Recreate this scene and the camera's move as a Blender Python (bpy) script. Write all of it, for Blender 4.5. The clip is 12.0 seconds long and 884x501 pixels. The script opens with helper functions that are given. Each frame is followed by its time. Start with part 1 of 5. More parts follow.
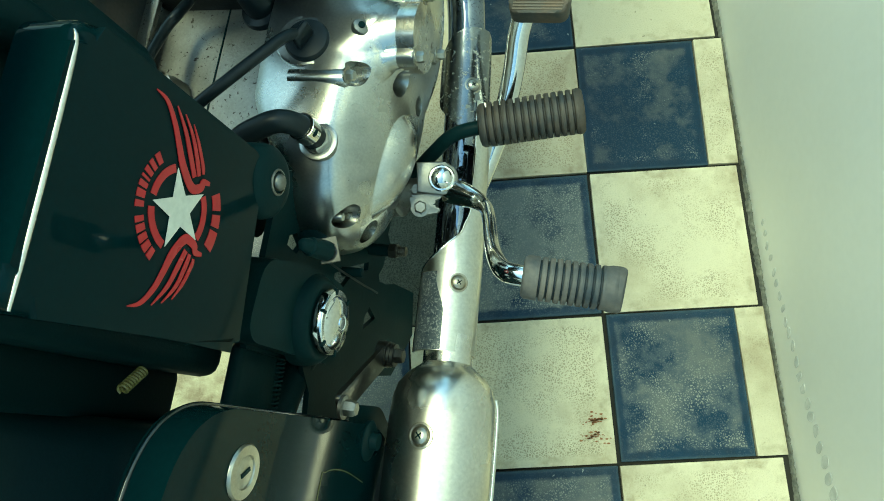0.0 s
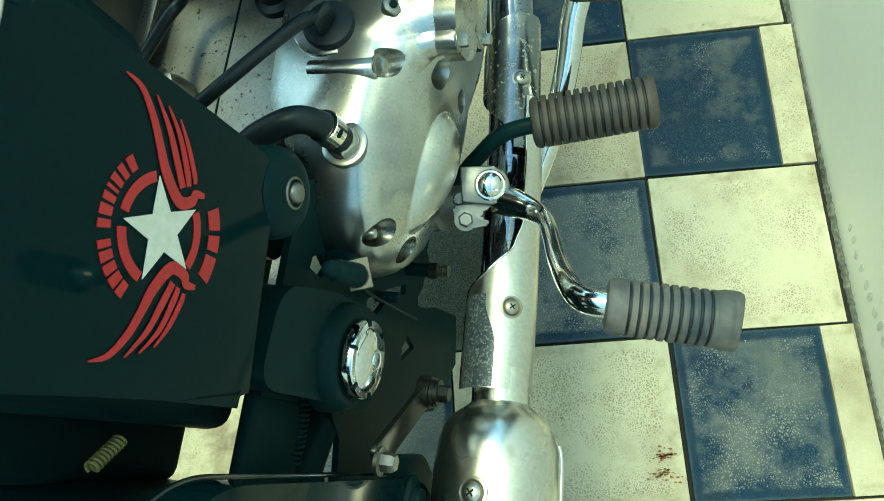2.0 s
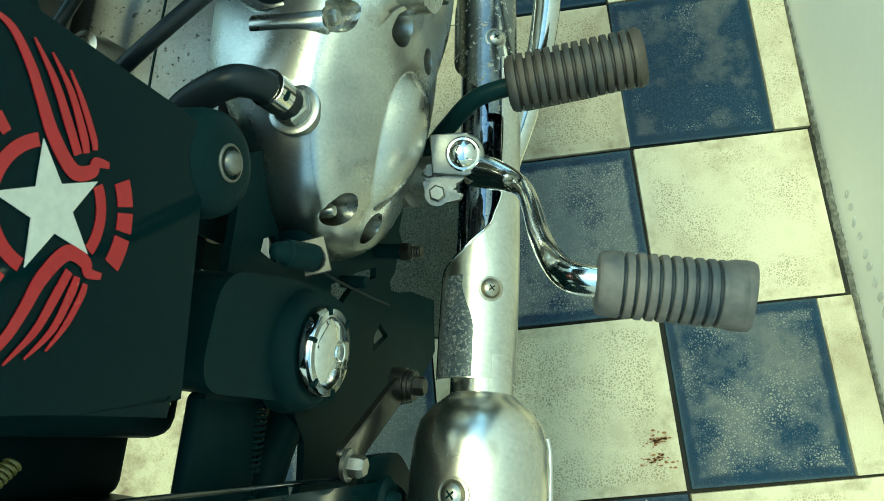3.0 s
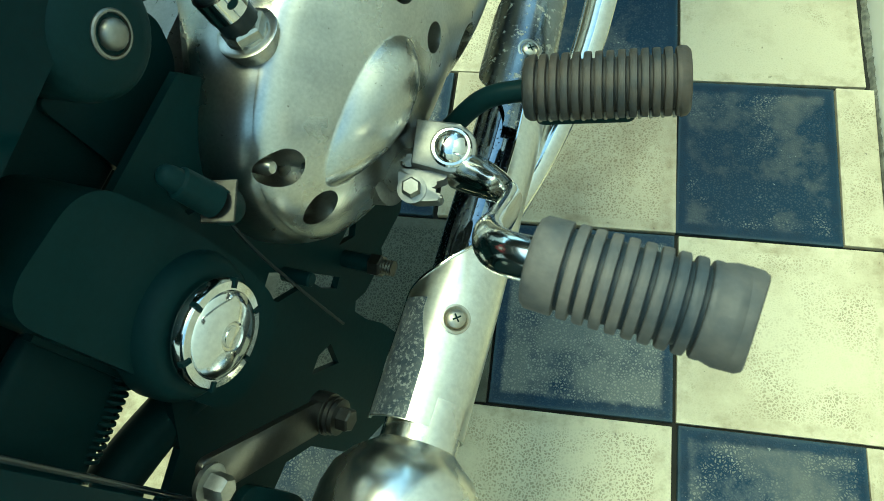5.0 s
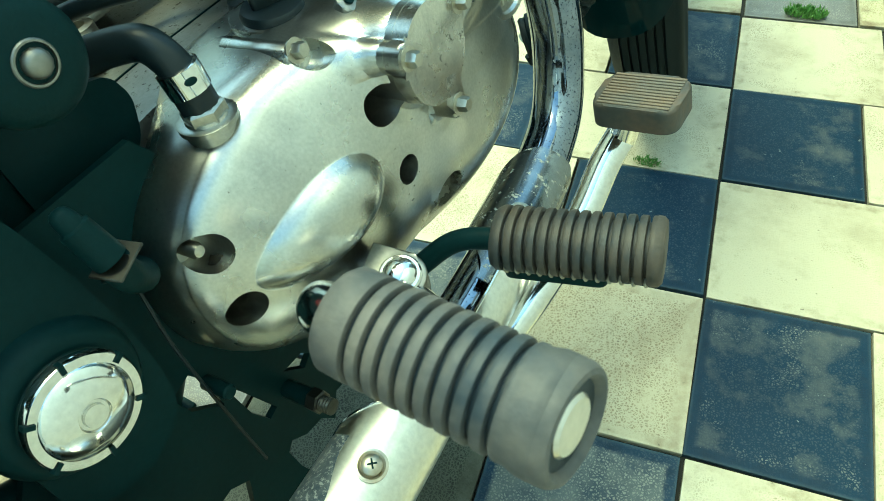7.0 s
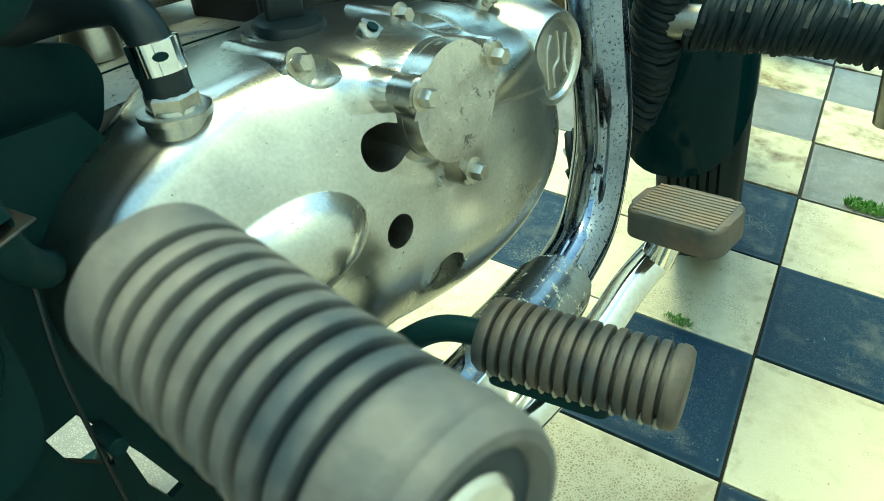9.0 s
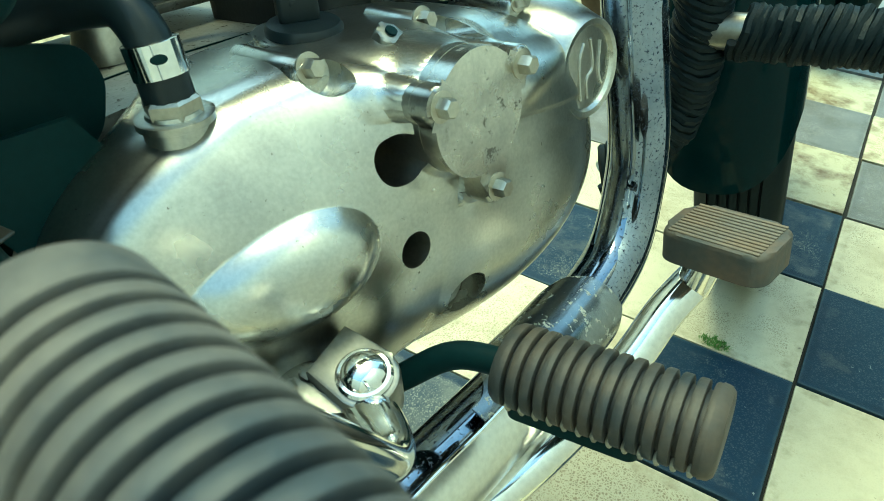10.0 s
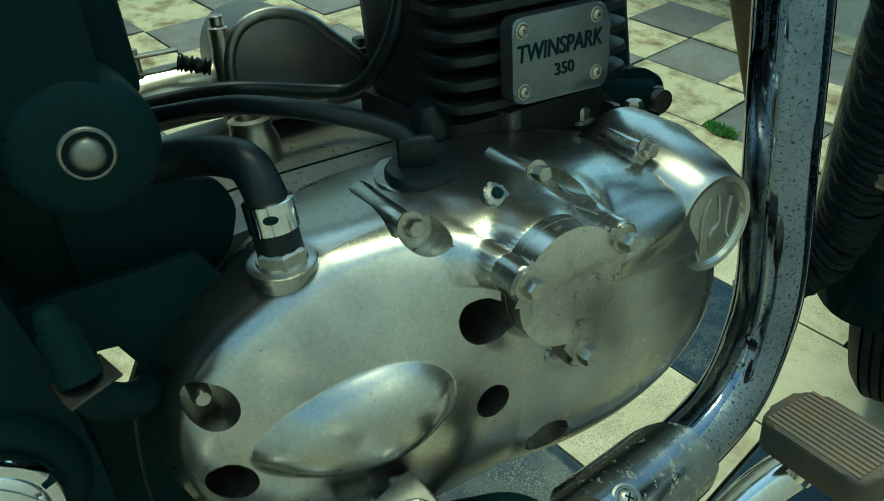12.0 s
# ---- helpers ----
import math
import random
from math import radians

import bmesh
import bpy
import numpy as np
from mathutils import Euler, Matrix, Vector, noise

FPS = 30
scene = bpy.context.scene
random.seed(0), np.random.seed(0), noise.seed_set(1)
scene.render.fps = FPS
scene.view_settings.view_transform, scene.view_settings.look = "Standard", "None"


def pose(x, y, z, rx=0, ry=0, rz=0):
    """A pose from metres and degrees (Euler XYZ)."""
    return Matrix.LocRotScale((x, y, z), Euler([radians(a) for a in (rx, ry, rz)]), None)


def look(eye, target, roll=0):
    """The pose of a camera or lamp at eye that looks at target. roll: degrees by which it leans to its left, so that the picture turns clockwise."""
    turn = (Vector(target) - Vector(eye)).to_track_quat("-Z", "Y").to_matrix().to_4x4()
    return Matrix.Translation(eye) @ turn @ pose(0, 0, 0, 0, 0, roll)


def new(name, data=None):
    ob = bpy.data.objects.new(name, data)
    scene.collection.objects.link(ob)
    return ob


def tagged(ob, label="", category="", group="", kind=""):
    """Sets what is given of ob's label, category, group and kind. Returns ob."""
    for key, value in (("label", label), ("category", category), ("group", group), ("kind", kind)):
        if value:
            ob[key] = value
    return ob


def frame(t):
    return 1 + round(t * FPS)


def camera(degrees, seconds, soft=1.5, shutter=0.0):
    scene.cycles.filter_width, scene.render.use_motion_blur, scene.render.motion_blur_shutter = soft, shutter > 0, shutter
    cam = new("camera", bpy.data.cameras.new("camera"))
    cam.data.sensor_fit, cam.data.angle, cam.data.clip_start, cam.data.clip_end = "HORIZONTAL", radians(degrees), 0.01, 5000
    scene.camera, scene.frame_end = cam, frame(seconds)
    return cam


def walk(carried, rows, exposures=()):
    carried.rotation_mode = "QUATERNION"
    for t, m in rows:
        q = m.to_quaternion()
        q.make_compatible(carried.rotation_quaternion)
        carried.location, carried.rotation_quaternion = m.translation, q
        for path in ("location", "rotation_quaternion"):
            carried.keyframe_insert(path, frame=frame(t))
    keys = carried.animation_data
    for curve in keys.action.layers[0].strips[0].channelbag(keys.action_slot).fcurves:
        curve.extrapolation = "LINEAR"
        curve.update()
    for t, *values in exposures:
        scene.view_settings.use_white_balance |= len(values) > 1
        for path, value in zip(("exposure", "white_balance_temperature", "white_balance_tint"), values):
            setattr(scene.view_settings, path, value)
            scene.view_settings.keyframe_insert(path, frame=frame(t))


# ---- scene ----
cam = camera(63.45, 12.0, soft=0.8)
ROWS = [
    (0.0, -0.1664, -0.5570, 0.9830, 10.96, -75.17, -14.31),
    (0.5, -0.1754, -0.5483, 0.9552, 13.74, -74.90, -18.11),
    (1.0, -0.1798, -0.5372, 0.9281, 15.56, -74.34, -20.41),
    (1.5, -0.1818, -0.5328, 0.9112, 17.56, -74.20, -22.09),
    (2.0, -0.1828, -0.5271, 0.8943, 19.15, -73.35, -23.39),
    (2.5, -0.1824, -0.5257, 0.8677, 19.50, -74.45, -25.19),
    (3.0, -0.1786, -0.5182, 0.8419, 16.77, -74.99, -22.83),
    (3.2, -0.1732, -0.5173, 0.8311, 15.89, -74.61, -22.08),
    (4.8, -0.1391, -0.5392, 0.7491, 20.84, -66.38, -15.71),
    (5.0, -0.1337, -0.5398, 0.7383, 22.05, -66.48, -15.74),
    (5.5, -0.1096, -0.5444, 0.7216, 22.01, -62.91, -13.97),
    (6.0, -0.0935, -0.5511, 0.7132, 22.84, -55.31, -11.24),
    (6.5, -0.0787, -0.5513, 0.7052, 23.79, -53.16, -10.28),
    (7.0, -0.0724, -0.5468, 0.6871, 24.46, -49.25, -7.48),
    (7.2, -0.0729, -0.5435, 0.6788, 24.44, -47.65, -6.07),
    (8.8, -0.0647, -0.5193, 0.6249, 26.86, -38.40, 2.25),
    (9.0, -0.0656, -0.5146, 0.6188, 26.87, -38.37, 2.99),
    (9.5, -0.0701, -0.5006, 0.6094, 28.44, -38.28, 3.82),
    (10.0, -0.0709, -0.4917, 0.6086, 30.14, -37.83, 2.39),
    (10.5, -0.0732, -0.4757, 0.6133, 33.76, -36.20, 2.64),
    (11.0, -0.0719, -0.4588, 0.6359, 40.92, -34.43, 1.54),
    (11.5, -0.0720, -0.4539, 0.6468, 44.48, -34.39, 0.65),
    (12.0, -0.0688, -0.4460, 0.6670, 46.22, -37.83, 1.25),
]
EXPOSURES = [(0.0, 1.34, 6700, -36.0), (1.0, 1.34, 6700, -36.0), (2.0, 1.50, 6700, -36.0), (5.0, 1.55, 6700, -36.0), (7.0, 1.90, 6850, -36.0), (9.0, 2.06, 7000, -36.0), (10.4, 1.78, 7000, -36.0), (11.0, 1.87, 6950, -36.0), (11.4, 1.06, 6700, -37.0), (12.0, 0.79, 6500, -38.0)]
walk(cam, [(t, pose(x, y, z, 0, 0, yaw) @ pose(0, 0, 0, 90 + pitch) @ pose(0, 0, 0, 0, 0, roll)) for t, x, y, z, yaw, pitch, roll in ROWS], EXPOSURES)
cam.data.dof.use_dof, cam.data.dof.focus_distance, cam.data.dof.aperture_fstop = True, 0.50, 38.0

# ---- light: open sky with a soft sun, beside a white wall ----
world = bpy.data.worlds.new("sky")
scene.world = world
world.use_nodes = True
sky = world.node_tree.nodes.new("ShaderNodeTexSky")
sky.sky_type, sky.sun_disc = "NISHITA", False
sky.sun_elevation, sky.sun_rotation = radians(68.5), radians(-62.8)
sky.air_density, sky.dust_density, sky.ozone_density = 1.2, 1.0, 2.6
world.node_tree.nodes["Background"].inputs[1].default_value = 0.15
world.node_tree.links.new(sky.outputs[0], world.node_tree.nodes["Background"].inputs[0])
sun_data = bpy.data.lights.new("sun", "SUN")
sun_data.energy, sun_data.angle, sun_data.color = 1.30, radians(28), (1.0, 0.87, 0.66)
sun = new("sun", sun_data)
sun.matrix_world = look((-1.75, 0.9, 5.0), (0, 0, 0))


# ---- materials ----
def nodes_of(name):
    m = bpy.data.materials.new(name)
    m.use_nodes = True
    nt = m.node_tree
    return m, nt, nt.nodes["Principled BSDF"]


def ramp(nt, source, stops, kind="LINEAR"):
    r = nt.nodes.new("ShaderNodeValToRGB")
    r.color_ramp.interpolation = kind
    while len(r.color_ramp.elements) < len(stops):
        r.color_ramp.elements.new(0.5)
    for e, (p, c) in zip(r.color_ramp.elements, stops):
        e.position = p
        e.color = (*c, 1) if len(c) == 3 else (c[0], c[0], c[0], 1)
    nt.links.new(source, r.inputs[0])
    return r.outputs[0]


def noise_of(nt, coords, scale, detail=4.0, rough=0.55, distort=0.0):
    n = nt.nodes.new("ShaderNodeTexNoise")
    n.inputs["Scale"].default_value, n.inputs["Detail"].default_value = scale, detail
    n.inputs["Roughness"].default_value, n.inputs["Distortion"].default_value = rough, distort
    nt.links.new(coords, n.inputs["Vector"])
    return n.outputs["Fac"]


def mixed(nt, fac, a, b, blend="MIX"):
    m = nt.nodes.new("ShaderNodeMix")
    m.data_type, m.blend_type = "RGBA", blend
    for value, socket in ((fac, m.inputs[0]), (a, m.inputs[6]), (b, m.inputs[7])):
        if isinstance(value, (int, float)):
            socket.default_value = value
        elif isinstance(value, tuple):
            socket.default_value = (*value, 1)
        else:
            nt.links.new(value, socket)
    return m.outputs[2]


def bumped(nt, bsdf, height, strength, distance):
    b = nt.nodes.new("ShaderNodeBump")
    b.inputs["Strength"].default_value, b.inputs["Distance"].default_value = strength, distance
    nt.links.new(height, b.inputs["Height"])
    nt.links.new(b.outputs[0], bsdf.inputs["Normal"])


def surface(name, base, dirt, rough, metal=0.0, shine=0.5, grain=300.0, stain=14.0, amount=0.5, bump=0.2, spread=0.12, spots=None, spot_at=(0.62, 0.68), spot_scale=160.0, mottle=0.35, spread_out=False):
    """A worn surface: stains at hand size, grain at millimetre size, roughness that follows both, and spots where wanted."""
    m, nt, bsdf = nodes_of(name)
    co = nt.nodes.new("ShaderNodeTexCoord").outputs["Object"]
    big, fine = noise_of(nt, co, stain, 5.0), noise_of(nt, co, grain, 3.0)
    mask = ramp(nt, big, [(0.38, (0.0,)), (0.72, (amount,))])
    colour = mixed(nt, mask, base, dirt)
    colour = mixed(nt, mottle, colour, ramp(nt, fine, [(0.3, (0.55,)), (0.7, (1.0,))]), "MULTIPLY")
    ro = nt.nodes.new("ShaderNodeMapRange")
    ro.inputs["To Min"].default_value, ro.inputs["To Max"].default_value = max(0.02, rough - spread), min(1.0, rough + spread)
    nt.links.new(big, ro.inputs["Value"])
    rough_out, metal_out = ro.outputs[0], None
    if spots:
        speck = ramp(nt, noise_of(nt, co, spot_scale, 6.0, 0.7), [(spot_at[0], (0.0,)), (spot_at[1], (1.0,))])
        patch = ramp(nt, noise_of(nt, co, 22.0, 3.0), [(0.42, (0.0,)), (0.58, (1.0,))])
        where = speck if spread_out else mixed(nt, 1.0, speck, patch, "MULTIPLY")
        colour = mixed(nt, where, colour, spots)
        lift = nt.nodes.new("ShaderNodeMath")
        lift.operation = "MULTIPLY_ADD"
        lift.inputs[1].default_value = 0.5
        nt.links.new(where, lift.inputs[0])
        nt.links.new(rough_out, lift.inputs[2])
        rough_out = lift.outputs[0]
        if metal:
            less = nt.nodes.new("ShaderNodeMath")
            less.operation = "MULTIPLY_ADD"
            less.inputs[1].default_value, less.inputs[2].default_value = -0.8 * metal, metal
            nt.links.new(where, less.inputs[0])
            metal_out = less.outputs[0]
    nt.links.new(colour, bsdf.inputs["Base Color"])
    nt.links.new(rough_out, bsdf.inputs["Roughness"])
    bsdf.inputs["Metallic"].default_value = metal
    if metal_out:
        nt.links.new(metal_out, bsdf.inputs["Metallic"])
    bsdf.inputs["Specular IOR Level"].default_value = shine
    if bump:
        bumped(nt, bsdf, fine, bump, 0.0006)
    return m


def tile_surface(name, base, worn, dirt, rim, specks, wear_from, soil=0.42, patchy=5.5, least=0.12, gleam=0.5, faded=0.0, fleck=(0.07, 0.06, 0.045)):
    """Cement tile: a fine wormy skin whose paint is worn off in patches, a plain border, dirt along the edges; each tile differs."""
    m, nt, bsdf = nodes_of(name)
    place = nt.nodes.new("ShaderNodeTexCoord").outputs["Generated"]
    geo = nt.nodes.new("ShaderNodeNewGeometry").outputs["Position"]
    lot = nt.nodes.new("ShaderNodeObjectInfo").outputs["Random"]

    def sums(op, a, b):
        n = nt.nodes.new("ShaderNodeMath")
        n.operation = op
        for value, socket in ((a, n.inputs[0]), (b, n.inputs[1])):
            if isinstance(value, (int, float)):
                socket.default_value = value
            else:
                nt.links.new(value, socket)
        return n.outputs[0]

    xyz = nt.nodes.new("ShaderNodeSeparateXYZ")
    nt.links.new(place, xyz.inputs[0])
    out = sums("MAXIMUM", sums("ABSOLUTE", sums("SUBTRACT", xyz.outputs[0], 0.5), 0), sums("ABSOLUTE", sums("SUBTRACT", xyz.outputs[1], 0.5), 0))
    ragged = sums("ADD", out, sums("MULTIPLY", sums("SUBTRACT", noise_of(nt, geo, 60.0, 5.0), 0.5), 0.035))
    border = ramp(nt, ragged, [(0.425, (0.0,)), (0.450, (1.0,))])
    brink = ramp(nt, ragged, [(0.478, (0.0,)), (0.500, (1.0,))])
    cells = nt.nodes.new("ShaderNodeTexVoronoi")
    cells.feature = "DISTANCE_TO_EDGE"
    cells.inputs["Scale"].default_value = 330.0
    bend = nt.nodes.new("ShaderNodeVectorMath")
    bend.operation = "MULTIPLY_ADD"
    wander = nt.nodes.new("ShaderNodeTexNoise")
    wander.inputs["Scale"].default_value = 160.0
    nt.links.new(geo, wander.inputs["Vector"])
    nt.links.new(wander.outputs["Color"], bend.inputs[0])
    bend.inputs[1].default_value = (0.006, 0.006, 0.006)
    nt.links.new(geo, bend.inputs[2])
    nt.links.new(bend.outputs[0], cells.inputs["Vector"])
    pits = sums("ADD", sums("MULTIPLY", cells.outputs["Distance"], 1.6), sums("MULTIPLY", noise_of(nt, geo, 260.0, 2.0), 0.35))
    fine = noise_of(nt, geo, 900.0, 2.0)
    wear = sums("ADD", noise_of(nt, geo, 14.0, 6.0, 0.65), sums("MULTIPLY", sums("SUBTRACT", lot, 0.5), 0.26))
    stain = noise_of(nt, geo, patchy, 8.0, 0.68)
    edge = ramp(nt, pits, [(specks[0], (0.0,)), (specks[1], (1.0,))])
    patch = ramp(nt, wear, [(wear_from, (least,)), (wear_from + 0.16, (1.0,))])
    inside = ramp(nt, border, [(0.0, (1.0,)), (1.0, (0.12,))])
    bare = mixed(nt, 1.0, mixed(nt, 1.0, edge, patch, "MULTIPLY"), inside, "MULTIPLY")
    hazy = sums("ADD", noise_of(nt, geo, 11.0, 7.0, 0.68), sums("MULTIPLY", sums("SUBTRACT", lot, 0.5), 0.22))
    cloud = sums("MULTIPLY", sums("MULTIPLY", ramp(nt, hazy, [(0.42, (0.0,)), (0.64, (1.0,))]), faded), inside)
    colour = mixed(nt, bare, mixed(nt, cloud, base, worn), worn)
    colour = mixed(nt, sums("MULTIPLY", brink, 0.55), colour, rim)
    colour = mixed(nt, ramp(nt, stain, [(0.47, (0.0,)), (0.66, (soil,))]), colour, dirt)
    grime = sums("MULTIPLY", border, ramp(nt, noise_of(nt, geo, 30.0, 6.0, 0.7), [(0.46, (0.0,)), (0.68, (0.60,))]))
    colour = mixed(nt, grime, colour, dirt)
    dots = ramp(nt, noise_of(nt, geo, 120.0, 3.0, 0.6), [(0.70, (0.0,)), (0.74, (0.6,))])
    colour = mixed(nt, dots, colour, fleck)
    shade = nt.nodes.new("ShaderNodeMapRange")
    shade.inputs["To Min"].default_value, shade.inputs["To Max"].default_value = 0.84, 1.08
    nt.links.new(lot, shade.inputs["Value"])
    colour = mixed(nt, 1.0, colour, shade.outputs[0], "MULTIPLY")
    nt.links.new(colour, bsdf.inputs["Base Color"])
    bsdf.inputs["Roughness"].default_value = 0.54
    bsdf.inputs["Specular IOR Level"].default_value = gleam
    bumped(nt, bsdf, sums("SUBTRACT", sums("MULTIPLY", fine, 0.25), pits), 0.4, 0.0010)
    return m


CREAM = tile_surface("cream_cement_tile", (0.60, 0.56, 0.41), (0.33, 0.295, 0.20), (0.22, 0.17, 0.09), (0.72, 0.68, 0.52), (0.33, 0.56), 0.45, 0.50, least=0.08)
BLUE = tile_surface("blue_cement_tile", (0.0030, 0.0270, 0.0640), (0.23, 0.245, 0.220), (0.002, 0.013, 0.034), (0.07, 0.11, 0.13), (0.40, 0.62), 0.45, least=0.14, gleam=0.22, faded=0.62, fleck=(0.36, 0.39, 0.37))
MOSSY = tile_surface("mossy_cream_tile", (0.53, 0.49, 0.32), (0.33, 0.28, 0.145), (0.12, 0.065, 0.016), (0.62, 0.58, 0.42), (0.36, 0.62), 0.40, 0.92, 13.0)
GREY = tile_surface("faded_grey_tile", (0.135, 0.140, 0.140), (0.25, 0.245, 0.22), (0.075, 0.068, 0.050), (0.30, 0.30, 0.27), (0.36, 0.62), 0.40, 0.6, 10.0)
DUSTY = tile_surface("dusty_cream_tile", (0.44, 0.40, 0.285), (0.25, 0.205, 0.13), (0.17, 0.12, 0.06), (0.62, 0.58, 0.44), (0.34, 0.58), 0.40, 0.6)
# cream under the engine: shade is put into its colour, besides dirt
SHADED = tile_surface("shaded_cream_tile", (0.125, 0.135, 0.105), (0.030, 0.036, 0.030), (0.04, 0.038, 0.026), (0.13, 0.13, 0.10), (0.30, 0.46), 0.34, 0.5, least=0.7, gleam=0.2)
GROUT = surface("dark_joint", (0.012, 0.013, 0.011), (0.034, 0.032, 0.023), 0.95, grain=220, amount=0.7, bump=0.6)
MORTAR = surface("crumbling_mortar", (0.10, 0.105, 0.09), (0.26, 0.26, 0.21), 0.95, grain=420, stain=120, amount=0.9, bump=0.8)
WALL = surface("white_wall_paint", (0.93, 0.93, 0.88), (0.82, 0.82, 0.76), 0.5, grain=90, stain=5.0, amount=0.35, bump=0.04, mottle=0.05)
GROUND = surface("far_cement", (0.30, 0.28, 0.22), (0.16, 0.15, 0.11), 0.9, grain=60, stain=1.5, amount=0.8, bump=0.4)
ALLOY = surface("polished_alloy", (0.61, 0.604, 0.55), (0.32, 0.325, 0.315), 0.28, 1.0, grain=500, stain=15, amount=0.75, bump=0.02, spread=0.08, spots=(0.10, 0.085, 0.065), spot_at=(0.675, 0.70), spot_scale=230, spread_out=True)
CAST = surface("cast_alloy", (0.30, 0.30, 0.275), (0.15, 0.148, 0.13), 0.46, 0.85, grain=420, stain=20, amount=0.7, bump=0.35, spots=(0.05, 0.042, 0.034), spot_at=(0.60, 0.65), spot_scale=240, spread_out=True)
CHROME = surface("chrome", (0.80, 0.80, 0.775), (0.66, 0.66, 0.62), 0.11, 1.0, grain=300, stain=30, amount=0.3, bump=0.0, spread=0.05)
SATIN = surface("dull_chrome", (0.82, 0.81, 0.76), (0.62, 0.58, 0.50), 0.27, 1.0, grain=300, stain=14, amount=0.6, bump=0.02, spread=0.09)
PITTED = surface("pitted_chrome", (0.28, 0.32, 0.38), (0.11, 0.155, 0.225), 0.06, 1.0, grain=300, stain=24, amount=0.75, bump=0.0, spread=0.04, spots=(0.012, 0.022, 0.055), spot_at=(0.575, 0.61), spread_out=True, spot_scale=520)
FLAKED = surface("flaking_dull_chrome", (0.30, 0.32, 0.325), (0.16, 0.185, 0.22), 0.20, 1.0, grain=300, stain=40, amount=0.8, bump=0.1, spots=(0.46, 0.46, 0.40), spot_at=(0.58, 0.61), spread_out=True, spot_scale=150)
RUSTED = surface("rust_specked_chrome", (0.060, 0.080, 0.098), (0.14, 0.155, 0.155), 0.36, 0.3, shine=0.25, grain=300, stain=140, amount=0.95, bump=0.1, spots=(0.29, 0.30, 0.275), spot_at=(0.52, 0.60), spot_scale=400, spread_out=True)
SHEEN = surface("hazed_chrome", (0.80, 0.80, 0.75), (0.66, 0.64, 0.57), 0.31, 1.0, grain=300, stain=26, amount=0.5, bump=0.01, spread=0.07, spots=(0.16, 0.15, 0.13), spot_at=(0.68, 0.72), spot_scale=240)
DULL = surface("dull_cast_chrome", (0.30, 0.30, 0.275), (0.16, 0.155, 0.135), 0.42, 0.95, grain=400, stain=40, amount=0.6, bump=0.1)
STEEL = surface("zinc_steel", (0.55, 0.53, 0.46), (0.30, 0.24, 0.15), 0.35, 1.0, grain=400, stain=60, amount=0.5, bump=0.1)
GLOSS = surface("black_gloss_paint", (0.0030, 0.0155, 0.0178), (0.0036, 0.0168, 0.0192), 0.05, grain=300, stain=8, amount=0.5, bump=0.0, spread=0.02, shine=0.08)
LACQUER = surface("black_lacquer", (0.0035, 0.0165, 0.0190), (0.0042, 0.0178, 0.0205), 0.05, grain=300, stain=8, amount=0.5, bump=0.0, spread=0.02, shine=0.08)
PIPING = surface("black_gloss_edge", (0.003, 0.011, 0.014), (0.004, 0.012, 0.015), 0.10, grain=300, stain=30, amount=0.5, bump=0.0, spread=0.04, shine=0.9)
BLACK = surface("black_paint", (0.0062, 0.0230, 0.0246), (0.0100, 0.0270, 0.0286), 0.40, grain=260, stain=18, amount=0.6, bump=0.15, shine=0.05)
PLASTIC = surface("black_plastic", (0.0060, 0.0220, 0.0236), (0.0088, 0.0250, 0.0266), 0.48, grain=500, stain=25, amount=0.6, bump=0.25, shine=0.06)
HOSE = surface("black_rubber_hose", (0.007, 0.0140, 0.0175), (0.016, 0.022, 0.025), 0.38, grain=400, stain=30, amount=0.5, bump=0.1, shine=0.3)
RUBBER = surface("worn_brown_rubber", (0.024, 0.029, 0.031), (0.098, 0.074, 0.050), 0.58, grain=350, stain=34, amount=0.85, bump=0.4)
GREYRUB = surface("dusty_grey_rubber", (0.028, 0.039, 0.050), (0.190, 0.168, 0.142), 0.6, grain=350, stain=34, amount=0.88, bump=0.4)
PAD = surface("worn_pedal_rubber", (0.052, 0.054, 0.048), (0.170, 0.105, 0.058), 0.6, grain=300, stain=44, amount=0.75, bump=0.35)
PADTOP = surface("tan_worn_rubber", (0.145, 0.124, 0.096), (0.205, 0.140, 0.086), 0.6, grain=300, stain=60, amount=0.8, bump=0.3)
# rubber tones with the shade of grooves and end recess put into them
DUSK = surface("shaded_blue_rubber", (0.008, 0.018, 0.026), (0.018, 0.028, 0.036), 0.6, grain=350, stain=40, amount=0.7, bump=0.3)
GLOOM = surface("shaded_brown_rubber", (0.016, 0.017, 0.016), (0.040, 0.032, 0.022), 0.6, grain=350, stain=40, amount=0.7, bump=0.3)
# tan for the lit gaps below the peg's ribs
TAN = surface("pale_gap_tan", (0.34, 0.32, 0.25), (0.16, 0.14, 0.10), 0.6, grain=350, stain=120, amount=0.8, bump=0.2)
TYRE = surface("tyre_rubber", (0.0045, 0.0115, 0.0130), (0.0080, 0.0155, 0.017), 0.65, grain=240, stain=10, amount=0.6, bump=0.4, shine=0.2)
ROPE = surface("black_rope", (0.0055, 0.0125, 0.0155), (0.009, 0.017, 0.020), 0.5, grain=600, stain=40, amount=0.6, bump=0.8, shine=0.15)
OILY = surface("oily_dark_steel", (0.10, 0.10, 0.09), (0.05, 0.045, 0.035), 0.36, 0.9, grain=300, stain=50, amount=0.7, bump=0.15)
RUST = surface("rust_stain", (0.22, 0.085, 0.035), (0.40, 0.24, 0.12), 0.9, grain=500, stain=300, amount=0.8, bump=0.1)
